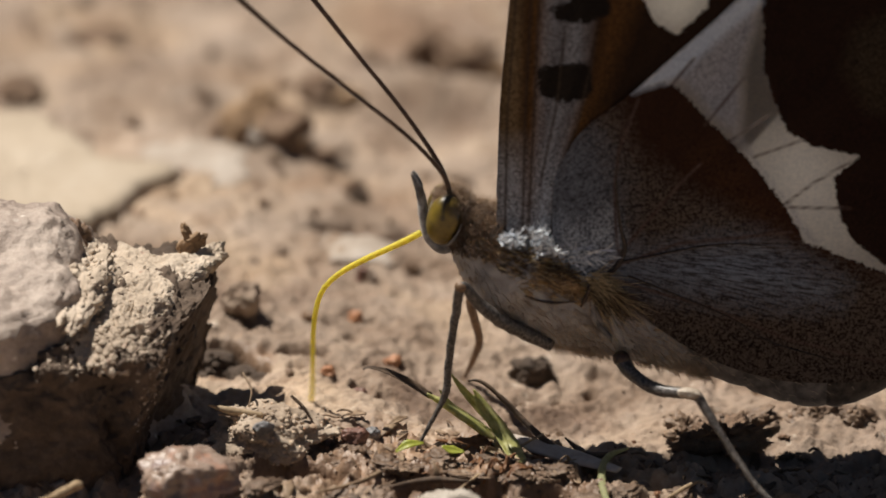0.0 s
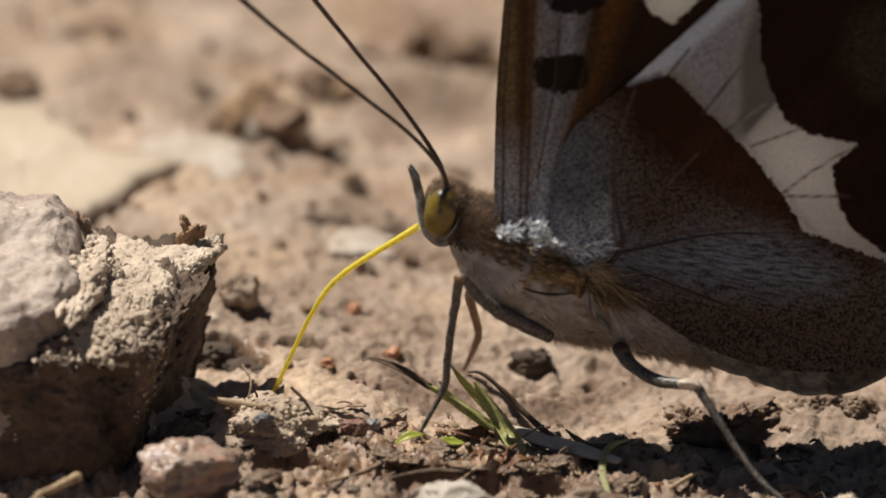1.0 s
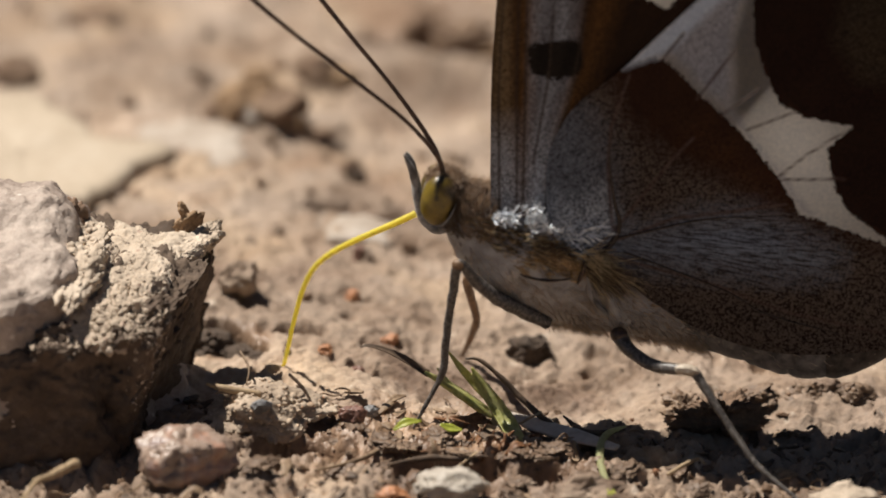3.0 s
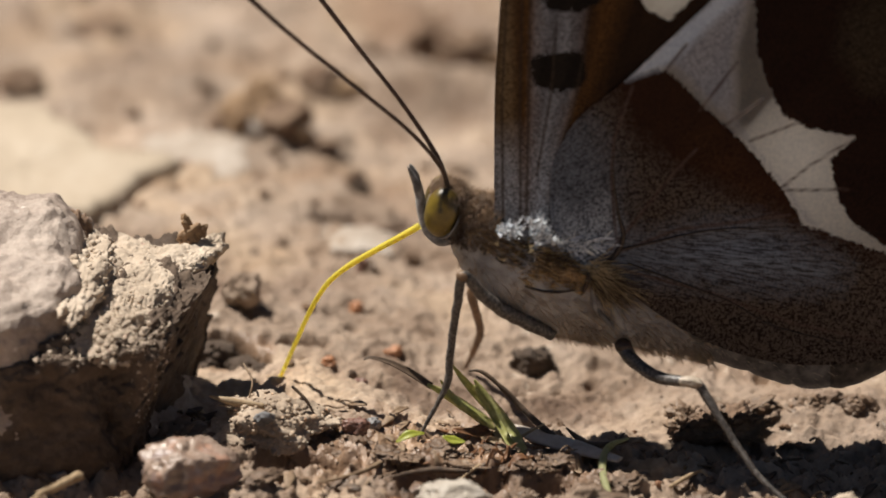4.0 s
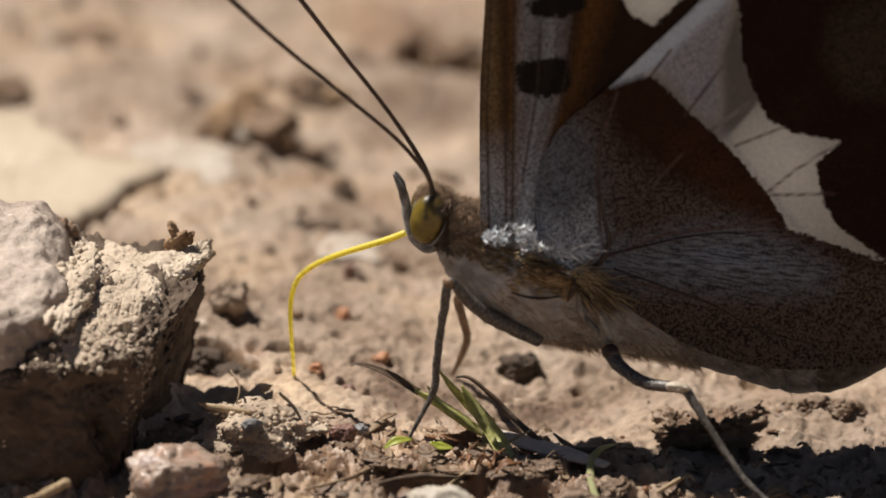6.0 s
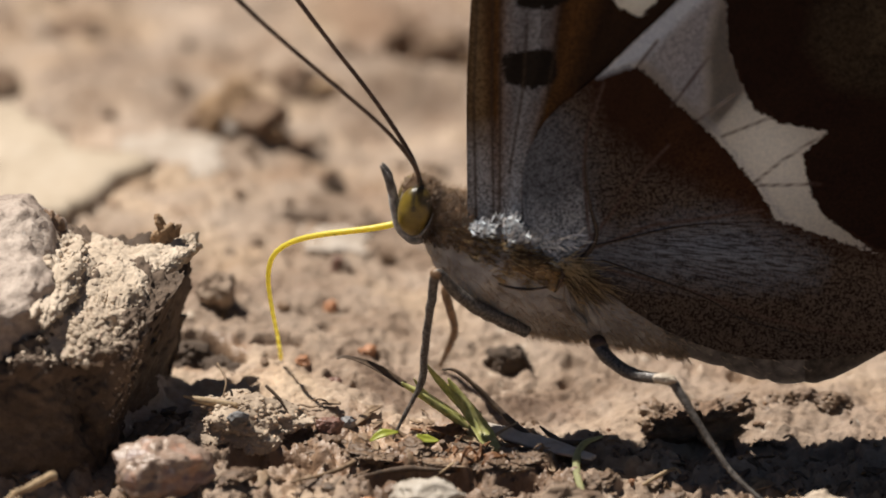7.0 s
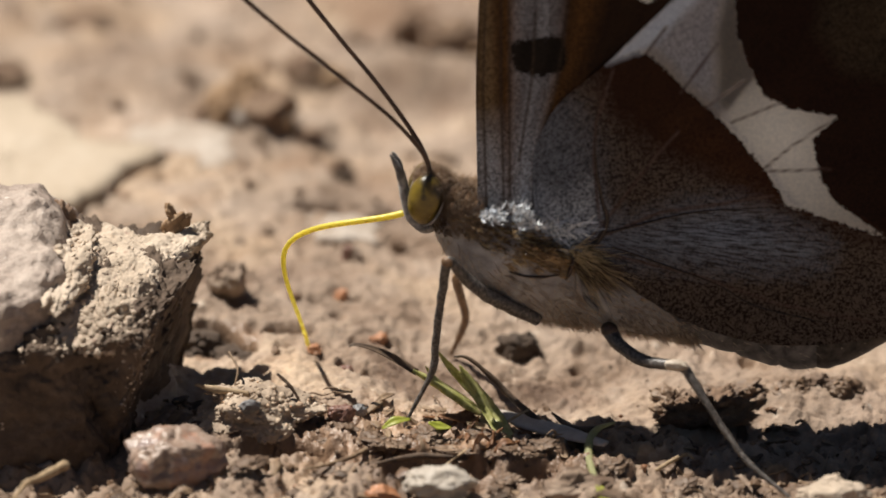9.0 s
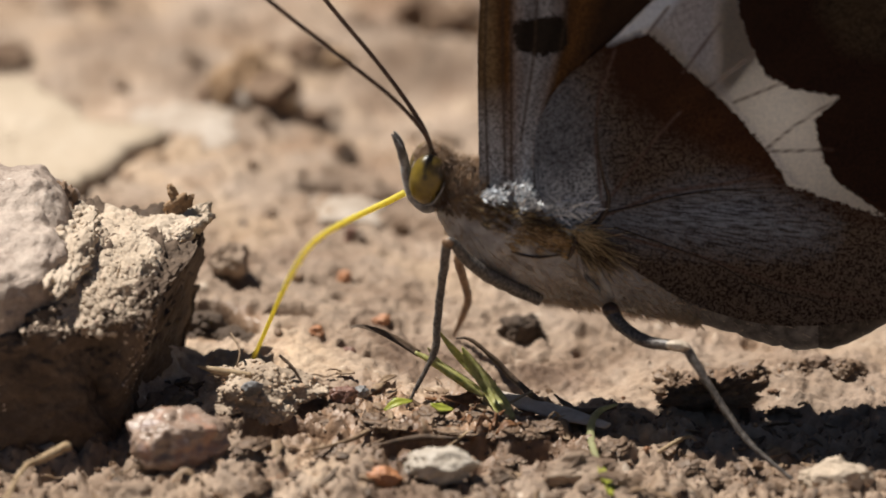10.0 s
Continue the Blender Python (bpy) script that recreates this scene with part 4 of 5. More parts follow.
for a, b, c in (((-2.47, -4.78, -0.43), (-1.82, -4.59, -0.10), (-1.00, -4.38, -0.09)), ((-0.06, -4.26, -0.34), (0.47, -4.28, -0.55), (1.12, -4.30, -0.64))):
    single("leaflet", blade([a, b, c], [0.12, 0.52, 0.1], (0.1, -0.6, 0.8), 0.35, 14), LEAFLET, b, "tiny bright yellow-green leaflet on the soil", "leaf", "green leaflets")
sprout = thing("sprout", (8.51, -6.88, -2.07), "pale green curled sprout rising from the soil", "sprout")
part("stem", tube([(8.54, -9.38, -1.60), (8.26, -6.28, -1.70), (8.30, -3.91, -1.77), (8.74, -2.68, -1.54), (9.69, -2.35, -1.29)], [0.17, 0.2, 0.22, 0.18, 0.05], 10, 30), SPROUT, sprout)
part("leaf", blade([(8.60, -9.37, -1.60), (8.85, -11.30, -1.54), (9.09, -13.62, -1.45)], [0.2, 0.7, 0.3], (0.2, -0.9, 0.3), 0.4, 14), LEAFLET, sprout, "bright green leaf")


# ---- butterfly ----
BASE = (0.0, 0.0, 0.0)
butterfly = thing("butterfly", BASE, "dark brown butterfly with white wing bands, drinking with its yellow proboscis", "butterfly")


def field(points, polygon):
    """Signed distance to a polygon, positive inside."""
    p = np.array(points)
    poly = np.array(polygon, dtype=float)
    best = np.full(len(p), 1e9)
    inside = np.zeros(len(p), dtype=bool)
    for a, b in zip(poly, np.roll(poly, -1, axis=0)):
        ab = b - a
        s = np.clip(((p - a) @ ab) / (ab @ ab + 1e-12), 0, 1)
        best = np.minimum(best, np.linalg.norm(p - a - s[:, None] * ab, axis=1))
        crosses = ((a[1] > p[:, 1]) != (b[1] > p[:, 1])) & (p[:, 0] < (b[0] - a[0]) * (p[:, 1] - a[1]) / (b[1] - a[1] + 1e-12) + a[0])
        inside ^= crosses
    return np.where(inside, best, -best)


def line_field(points, lines, half):
    """Positive within half of one of the lines."""
    p = np.array(points)
    best = np.full(len(p), 1e9)
    for line in lines:
        for a, b in zip(np.array(line[:-1]), np.array(line[1:])):
            ab = b - a
            s = np.clip(((p - a) @ ab) / (ab @ ab + 1e-12), 0, 1)
            best = np.minimum(best, np.linalg.norm(p - a - s[:, None] * ab, axis=1))
    return half - best


def wing_sheet(root, outline, depth, rays=200, rings=130):
    """A membrane fanned out from its root to a smooth outline; depth(x, z) is its place across the body."""
    loop = [Vector((x, z, 0)) for x, z in outline]
    ring = spline(loop + [loop[0]], rays + 1)[:-1]
    flat, faces = [root], []
    for k in range(rings):
        s = ((k + 1) / rings) ** 0.8
        flat += [(root[0] + (q.x - root[0]) * s, root[1] + (q.y - root[1]) * s) for q in ring]
    for i in range(rays):
        faces.append((0, 1 + i, 1 + (i + 1) % rays))
    for k in range(rings - 1):
        for i in range(rays):
            j = (i + 1) % rays
            faces.append((1 + k * rays + i, 1 + (k + 1) * rays + i, 1 + (k + 1) * rays + j, 1 + k * rays + j))
    verts = [(x, depth(x, z), z) for x, z in flat]
    return flat, (verts, faces)


HIND_ROOT = (8.09, 8.85)
HIND_OUTLINE = [(7.51, 7.99), (6.19, 8.85), (5.68, 10.90), (5.87, 13.73), (7.16, 16.07), (8.90, 17.48), (10.34, 18.72),
                (13.50, 21.66), (16.21, 24.28), (20.61, 27.96), (26.32, 30.09), (32.13, 27.96), (36.08, 21.82),
                (37.22, 14.04), (34.53, 7.10), (29.33, 3.6), (23.11, 2.35), (18.75, 2.22), (16.09, 2.65), (13.43, 3.78), (11.06, 5.36), (8.98, 7.10)]
BAND = [(10.20, 18.47), (11.78, 19.96), (13.79, 21.66), (16.21, 23.97), (16.45, 21.51), (16.49, 19.34), (17.10, 17.48), (17.79, 16.07),
        (19.11, 15.23), (21.60, 14.73), (20.17, 13.57), (20.33, 12.47), (20.59, 11.37), (21.20, 10.11), (23.34, 8.44),
        (23.94, 7.99), (20.98, 9.13), (18.77, 10.02), (17.65, 12.10), (15.63, 14.67), (13.56, 16.79), (12.08, 18.47), (11.21, 18.72)]
GREY = [(5.16, 8.37), (5.14, 13.10), (6.58, 16.07), (8.89, 17.79), (9.79, 15.29), (12.15, 13.10), (15.96, 11.53), (18.63, 9.64),
        (23.00, 8.06), (32.81, 5.83), (33.00, -0.57), (15.24, 0.72), (7.82, 5.83)]
BLUE = [(5.16, 8.37), (5.14, 13.10), (6.44, 15.61), (7.60, 15.61), (8.35, 13.10), (8.52, 9.64), (10.72, 9.32), (13.64, 10.11), (16.57, 10.11),
        (18.4, 8.9), (20.6, 7.6), (20.4, 6.9), (17.6, 6.7), (13.68, 7.10), (8.69, 7.74)]
VEIL = [(5.16, 8.06), (4.99, 13.10), (6.15, 15.14), (7.61, 15.14), (8.58, 13.10), (8.73, 9.95), (8.10, 8.06)]
LOBE_SHEEN = [(5.4, 8.3), (5.3, 10.6), (6.3, 11.2), (7.4, 10.6), (8.5, 11.6), (8.95, 10.2), (8.8, 9.0), (7.9, 8.1)]
OUTER = [(16.20, 24.59), (16.43, 19.34), (17.79, 16.07), (19.11, 15.23), (20.17, 13.57), (20.36, 12.47), (20.68, 11.28), (21.32, 9.95), (23.93, 8.25),
         (29.83, 7.10), (41.55, 7.74), (40.59, 32.51), (20.52, 32.51)]
RING = [(21.03, 21.51), (23.61, 22.74), (25.98, 20.27), (24.91, 16.54), (21.99, 17.17), (20.64, 19.34)]
VEINS = [[(9.12, 8.69), (8.95, 10.90), (8.88, 13.10), (9.06, 14.98), (10.06, 17.79)],
         [(8.09, 8.37), (8.97, 9.16), (12.15, 13.10), (13.30, 14.29)],
         [(16.06, 14.67), (17.37, 15.14), (18.67, 15.61)],
         [(17.57, 12.00), (19.15, 13.26), (21.17, 14.51)],
         [(17.86, 11.91), (19.47, 11.88), (21.07, 11.91)],
         [(8.09, 8.37), (12.18, 9.95), (18.03, 10.58)],
         [(8.10, 8.21), (13.69, 6.47), (18.13, 4.56), (23.10, 3.28)],
         [(13.5, 16.4), (15.55, 19.04)], [(14.76, 15.48), (16.75, 16.9)], [(11.8, 18.6), (12.9, 20.0)]]
# Part of the band painted grey as if shaded by the forewing.
FORE_SHADE = [(9.9, 18.3), (14.0, 22.3), (16.7, 24.2), (15.9, 21.4), (15.3, 19.2), (15.4, 17.2), (15.2, 15.9), (16.2, 14.1), (17.8, 12.0), (19.0, 10.2), (20.2, 9.2), (18.6, 9.6), (17.2, 12.0), (14.7, 14.6), (11.8, 18.3)]
RUST = [(12.5, 15.5), (14.0, 15.6), (16.5, 12.6), (18.2, 10.4), (16.8, 10.4), (14.4, 12.6), (12.8, 14.0)]
SKY_STRIP = [(9.76, 18.16), (11.78, 20.12), (13.78, 21.97), (16.21, 24.28), (16.37, 22.90), (14.66, 21.45), (12.51, 19.34), (11.50, 18.66)]
RIDGES = [([(8.95, 14.2), (9.0, 12.4), (9.2, 10.8), (9.42, 9.7), (9.0, 8.7), (8.2, 7.9)], [0.03, 0.06, 0.09, 0.12, 0.15, 0.16]),
          ([(9.0, 8.9), (11.0, 9.3), (13.1, 9.75), (15.4, 9.95), (17.5, 9.7)], [0.07, 0.055, 0.045, 0.035, 0.02]),
          ([(9.6, 8.2), (12.4, 7.0), (15.0, 5.8), (17.0, 4.5), (20.8, 3.3)], [0.05, 0.045, 0.04, 0.035, 0.02])]
FORE_ROOT = (4.28, 10.15)
FORE_OUTLINE = [(3.40, 9.77), (2.81, 10.31), (2.83, 12.98), (2.97, 17.05), (3.28, 20.78), (3.59, 23.86), (4.76, 33.32), (7.55, 42.90), (11.74, 49.09),
                (15.40, 49.68), (18.03, 44.38), (19.88, 36.93), (20.60, 29.37), (20.03, 21.40), (15.06, 14.39), (9.25, 10.78), (6.33, 9.52)]
COSTA = [(2.70, 9.99), (2.94, 17.05), (3.50, 23.86), (4.16, 23.86), (4.10, 18.61), (4.04, 9.99)]
CELL = [(4.42, 9.99), (4.69, 15.49), (4.96, 21.40), (5.23, 24.48), (8.12, 24.48), (7.71, 21.40), (7.44, 18.61), (6.87, 16.74), (5.87, 13.30), (5.60, 9.99)]
WING_BASE_SHEEN = [(2.52, 9.52), (2.66, 14.24), (4.11, 14.55), (5.87, 13.30), (6.33, 9.52)]
ORANGE = [(5.88, 11.73), (6.73, 16.11), (7.59, 18.61), (8.00, 22.01), (8.55, 25.09), (10.57, 25.09), (9.45, 21.40), (8.32, 17.99), (6.89, 13.92)]
ORANGE_EDGE = [(4.16, 9.99), (4.25, 17.05), (4.37, 24.17), (5.15, 24.17), (4.83, 17.05), (4.51, 9.99)]
SPOT_LOW = [(4.82, 19.48), (6.27, 19.69), (7.67, 19.60), (7.59, 17.92), (6.58, 17.55), (4.97, 17.92)]
SPOT_HIGH = [(5.33, 22.63), (6.54, 23.00), (6.97, 24.48), (8.70, 24.48), (8.52, 22.32), (7.42, 21.86), (5.82, 22.01)]
WHITE_SPOT = [(10.24, 23.25), (10.58, 24.79), (12.59, 25.40), (13.82, 24.17), (13.49, 22.63), (12.06, 21.21), (10.89, 21.86)]


FORE_VEINS = [[(3.19, 9.99), (3.32, 17.05), (3.79, 23.86)], [(4.10, 9.99), (4.25, 17.05), (4.57, 23.86)],
              [(4.40, 9.99), (4.66, 16.43), (4.95, 23.25)], [(5.51, 9.99), (5.87, 12.98), (7.02, 16.74), (8.05, 22.01)],
              [(5.00, 12.98), (5.85, 17.36), (6.26, 21.40)]]


STREAK_ROOT = (2.22, 10.27)


def polar(flat, root):
    """Place round the root and out from it, in metres, for streaks along the wing."""
    d = np.array(flat) - np.array(root)
    return {"round": np.arctan2(d[:, 1], d[:, 0]) * 20 * MM, "out": np.hypot(d[:, 0], d[:, 1]) * MM}


def make_wings():
    for side, name in ((1, "near"), (-1, "far")):
        def depth_hind(x, z):
            up = min(1.0, max(0.0, (z - 7.0) / 22))
            ripple = 0.05 * min(1.0, math.hypot(x - HIND_ROOT[0], z - HIND_ROOT[1]) / 9) ** 2 * math.sin(math.atan2(z - HIND_ROOT[1], x - HIND_ROOT[0]) * 26)
            return side * (-1.75 + 1.15 * up + ripple)

        def depth_fore(x, z):
            up = min(1.0, max(0.0, (z - 9.0) / 26))
            ripple = 0.05 * min(1.0, math.hypot(x - FORE_ROOT[0], z - FORE_ROOT[1]) / 9) ** 2 * math.sin(math.atan2(z - FORE_ROOT[1], x - FORE_ROOT[0]) * 40)
            return side * (-1.45 + 1.15 * up + ripple)

        flat, geo = wing_sheet(HIND_ROOT, HIND_OUTLINE, depth_hind, 330, 230)
        membrane = part("hindwing", geo, HINDWING, butterfly, "brown hindwing with a ragged white band", fields={**polar(flat, STREAK_ROOT),
            "band": field(flat, BAND), "grey": field(flat, GREY), "blue": field(flat, BLUE), "lobe_sheen": field(flat, LOBE_SHEEN), "veil": field(flat, VEIL), "outer": field(flat, OUTER),
            "ring": field(flat, RING), "rust": field(flat, RUST), "fore_shade": np.minimum(field(flat, FORE_SHADE), field(flat, BAND) - 0.3), "strip": field(flat, SKY_STRIP), "vein": line_field(flat, VEINS, 0.085)})
        for line, radii in RIDGES:
            part("vein", tube([(x, depth_hind(x, z) - side * 0.03, z) for x, z in line], radii, 8, 40), VEIN, membrane, "dark raised vein")
        flat, geo = wing_sheet(FORE_ROOT, FORE_OUTLINE, depth_fore)
        part("forewing", geo, FOREWING, butterfly, "brown forewing with grey stripes and black spots", fields={**polar(flat, FORE_ROOT),
            "cell": field(flat, CELL), "base": field(flat, WING_BASE_SHEEN), "costa": field(flat, COSTA), "orange": np.maximum(field(flat, ORANGE), field(flat, ORANGE_EDGE)),
            "spot": np.maximum(field(flat, SPOT_LOW), field(flat, SPOT_HIGH)), "white": field(flat, WHITE_SPOT), "vein": line_field(flat, FORE_VEINS, 0.07)})


make_wings()

# body
THORAX = tube([(0.91, 0.00, 10.77), (1.94, 0.00, 9.67), (3.86, 0.00, 7.92), (6.37, 0.00, 6.17), (8.89, 0.00, 4.73)], [0.9, 1.9, 2.75, 2.6, 1.7], 36, 44, 1.0, 0.05)
ABDOMEN = tube([(7.55, 0.00, 5.69), (10.81, 0.00, 4.64), (15.26, 0.00, 3.05), (19.12, 0.00, 1.85), (21.78, 0.00, 2.0), (23.40, 0.00, 2.45)], [1.7, 1.5, 1.5, 1.65, 1.15, 0.25], 28, 90, 1.0, 0.03)


def segmented(geo, sides, count):
    """Rings pressed into the abdomen between its segments."""
    verts, faces = geo
    out = []
    for i, p in enumerate(verts):
        k = i // sides
        centre = sum((Vector(verts[k * sides + j]) for j in range(sides)), Vector()) / sides
        groove = abs(((k / count) * 9) % 1 - 0.5) * 2
        out.append(centre + (Vector(p) - centre) * (1.0 - 0.07 * max(0.0, groove - 0.65) / 0.35))
    return out, faces


def fur(geo, count, length, flow, inside, thick=0.035, lift=0.35, seed=0, bend=0.25):
    """Hairs on a surface: thin tapered strands that follow flow; inside(x, z) says where they grow."""
    rng = random.Random(seed)
    verts, faces = geo
    v = [Vector(p) for p in verts]
    quads = [f for f in faces if len(f) <= 4]
    centre = [(v[f[0]] + v[f[1]] + v[f[2]]) / 3 for f in quads]
    chosen = [(f, c) for f, c in zip(quads, centre) if inside(c.x, c.z)]
    out, shape = [], []
    flow = Vector(flow).normalized()
    if not chosen:
        return out, shape
    for _ in range(count):
        f, c = rng.choice(chosen)
        a, b = rng.random(), rng.random()
        if a + b > 1:
            a, b = 1 - a, 1 - b
        root = v[f[0]] + (v[f[1]] - v[f[0]]) * a + (v[f[2]] - v[f[0]]) * b
        normal = (v[f[1]] - v[f[0]]).cross(v[f[2]] - v[f[0]]).normalized()
        d = (flow + normal * lift + Vector((rng.gauss(0, bend), rng.gauss(0, bend), rng.gauss(0, bend)))).normalized()
        size = length * rng.uniform(0.55, 1.3)
        side = d.cross(normal + Vector((0.01, 0.02, 0.01))).normalized()
        other = d.cross(side)
        droop = Vector((rng.gauss(0, 0.12), rng.gauss(0, 0.12), rng.gauss(-0.03, 0.1))) * size
        k = len(out)
        for s, w in ((0.0, 1.0), (0.55, 0.8)):
            p = root - normal * 0.05 + d * size * s + droop * s * s
            for t in range(3):
                out.append(p + (side * math.cos(t * 2.094) + other * math.sin(t * 2.094)) * thick * w)
        out.append(root + d * size + droop)
        for t in range(3):
            t2 = (t + 1) % 3
            shape.append((k + t, k + t2, k + 3 + t2, k + 3 + t))
            shape.append((k + 3 + t, k + 3 + t2, k + 6))
    return out, shape


def within(polygon):
    poly = np.array(polygon, dtype=float)
    return lambda x, z: field([(x, z)], poly)[0] > 0


SHIELD = blob((5.6, -2.12, 8.15), (1.75, 0.42, 0.72), (0, 24, 0), 5, 7, 0.12, 0.8, 0.03)
tegula = part("tegula", SHIELD, TEGULA, butterfly, "golden brown plate over the wing root")
part("suture", tube([(3.7, -2.55, 7.75), (4.6, -2.68, 7.3), (5.7, -2.72, 7.08), (6.8, -2.62, 7.12)], [0.03, 0.06, 0.08, 0.04], 8, 24), ANTENNA, butterfly, "dark seam of the thorax")
part("suture", tube([(7.75, -2.1, 8.2), (7.6, -2.2, 7.75), (7.4, -2.35, 7.2), (7.15, -2.45, 6.75)], [0.06, 0.13, 0.15, 0.06], 8, 30, 1.0, 0.2), ANTENNA, butterfly, "dark groove behind the wing root")
part("suture", tube([(7.9, -2.3, 6.2), (8.15, -2.3, 5.6), (8.6, -2.22, 5.0), (8.75, -2.15, 4.6)], [0.03, 0.14, 0.16, 0.04], 8, 30, 1.0, 0.2), PALP, butterfly, "dark fold above the hip")
for a, b, c in (((7.7, -1.9, 7.0), (7.95, -2.08, 6.0), (8.4, -2.0, 4.9)), ((8.6, -1.8, 6.2), (8.95, -1.92, 5.3), (9.4, -1.8, 4.4))):
    part("fold", tube([a, b, c], [0.1, 0.26, 0.12], 10, 30, 1.0, 0.25), BODY_GREY, butterfly, "pale fold of the flank")
HEAD = blob((0.38, 0.00, 10.87), (1.2, 1.35, 1.4), (0, 0, 0), 4, 2, 0.05)
thorax = part("thorax", THORAX, BODY_GREY, butterfly, "grey-furred thorax")
part("abdomen", segmented(ABDOMEN, 28, 90), ABDOMEN_GREY, butterfly, "pale grey segmented abdomen")
# Wider tube over the abdomen's end, its shade put into a dark colour.
DARK_END = tube([(19.6, 0.0, 1.75), (20.6, 0.0, 1.8), (22.0, 0.0, 2.0), (23.6, 0.0, 2.4), (26.0, 0.0, 3.0)], [1.3, 1.62, 1.3, 0.9, 0.4], 28, 40, 1.0, 0.04)
part("abdomen_tip", DARK_END, ABDOMEN_DARK, butterfly, "end of the abdomen, coloured dark for its shade")
FLANKS = tube([(6.07, 0.00, 6.17), (8.74, 0.00, 5.15), (11.40, 0.00, 4.19), (14.22, 0.00, 3.23)], [2.3, 2.0, 1.7, 1.25], 30, 60, 1.0, 0.06)
part("flank", FLANKS, BODY_GREY, butterfly, "grey furry underside behind the legs")
head = part("head", HEAD, BODY_BROWN, butterfly, "brown furry head")
NECK = [(-0.85, 12.82), (3.11, 12.82), (3.12, 9.03), (0.47, 9.03), (0.82, 10.93), (-0.41, 12.04)]
SHOULDER = [(0.91, 10.46), (2.82, 10.30), (6.65, 9.03), (8.13, 7.44), (6.81, 6.87), (4.45, 7.63), (1.94, 9.10)]
BELLY = [(0.18, 9.51), (1.94, 8.97), (4.30, 7.44), (6.96, 6.65), (10.20, 6.17), (13.79, 2.65), (13.81, 0.72), (6.39, 2.33), (1.95, 4.57)]
DARK_PATCH = [(1.9, 10.2), (3.4, 10.2), (4.9, 9.3), (4.2, 8.5), (2.6, 9.0)]
FLANK = [(6.65, 7.76), (9.02, 7.13), (11.40, 4.57), (9.93, 3.93), (7.55, 5.53)]
tagged(part("fur", fur(HEAD, 2200, 0.5, (0.1, -0.1, 0.6), within([(-1.29, 13.45), (1.64, 13.14), (1.65, 10.30), (-0.70, 11.88)]), 0.017, 0.8, 1), FUR_BROWN, head), kind="stuff")
tagged(part("fur", fur(THORAX, 4200, 0.65, (0.25, -0.25, 0.45), within(NECK), 0.017, 0.6, 2), FUR_BROWN, thorax, "brown fur of the neck"), kind="stuff")
tagged(part("fur", fur(THORAX, 3000, 0.5, (0.9, -0.15, -0.25), within(SHOULDER), 0.018, 0.22, 3), FUR_GOLD, thorax, "golden brown fur of the shoulders"), kind="stuff")
tagged(part("fur", fur(THORAX, 900, 0.55, (0.9, -0.2, -0.25), within(DARK_PATCH), 0.02, 0.3, 21), FUR_DARK, thorax, "dark brown fur below the wing root"), kind="stuff")
tagged(part("fur", fur(THORAX, 3600, 0.6, (0.7, -0.2, -0.5), within(BELLY), 0.016, 0.25, 4), FUR_PALE, thorax, "short pale fur of the belly"), kind="stuff")
tagged(part("fur", fur(ABDOMEN, 3800, 0.6, (0.75, -0.15, -0.6), within(BELLY), 0.02, 0.35, 5), FUR_PALE, thorax, "long pale hairs under the abdomen"), kind="stuff")
tagged(part("fur", fur(FLANKS, 3600, 0.6, (0.75, -0.2, -0.5), lambda x, z: True, 0.018, 0.3, 14), FUR_PALE, thorax, "pale fur behind the legs"), kind="stuff")
tagged(part("fur", fur(HEAD, 500, 0.5, (0.5, -0.5, -0.6), within([(-0.41, 10.14), (0.91, 10.46), (1.65, 9.35), (0.47, 8.71), (-0.56, 9.03)]), 0.024, 0.5, 15), FUR_PALE, head, "pale fur below the eye"), kind="stuff")
tagged(part("fur", fur(ABDOMEN, 700, 0.45, (0.9, -0.1, -0.3), lambda x, z: True, 0.012, 0.25, 7), FUR_PALE, thorax, "short pale hairs of the abdomen"), kind="stuff")
tagged(part("fur", fur(ABDOMEN, 130, 1.0, (0.9, -0.35, -0.2), within(FLANK), 0.028, 0.35, 6), FUR_GOLD, thorax, "golden brown hairs at the wing root"), kind="stuff")


def scales_tuft(polygon, count, length, flow, seed, depth):
    """Shining loose scales at the wing roots."""
    rng = random.Random(seed)
    xs, zs = [p[0] for p in polygon], [p[1] for p in polygon]
    ok = within(polygon)
    verts, faces = [], []
    while len(faces) < count:
        x, z = rng.uniform(min(xs), max(xs)), rng.uniform(min(zs), max(zs))
        if not ok(x, z):
            continue
        d = (Vector(flow) + Vector((rng.gauss(0, 0.5), rng.gauss(0, 0.4), rng.gauss(0, 0.5)))).normalized()
        side = d.cross(Vector((rng.gauss(0, 0.35), -1, 0.7 + rng.gauss(0, 0.4)))).normalized() * rng.choice((0.017, 0.02, 0.05))
        root = Vector((x, depth + rng.uniform(-0.2, 0.1), z))
        size = length * rng.uniform(0.5, 1.3)
        k = len(verts)
        verts += [root - side, root + side, root + d * size * 0.7 + side * 0.9, root + d * size, root + d * size * 0.7 - side * 0.9]
        faces.append((k, k + 1, k + 2, k + 3, k + 4))
    return verts, faces


part("patagium", blob((3.55, -2.0, 10.25), (0.75, 0.5, 0.34), (0, 10, 0), 4, 8, 0.2, 0.8, 0.05), FUR_GREY, butterfly, "silvery plate at the wing root")
part("patagium", blob((5.3, -2.05, 10.05), (0.8, 0.5, 0.6), (0, 35, 0), 4, 9, 0.2, 0.8, 0.05), FUR_GREY, butterfly, "silvery plate at the wing root")
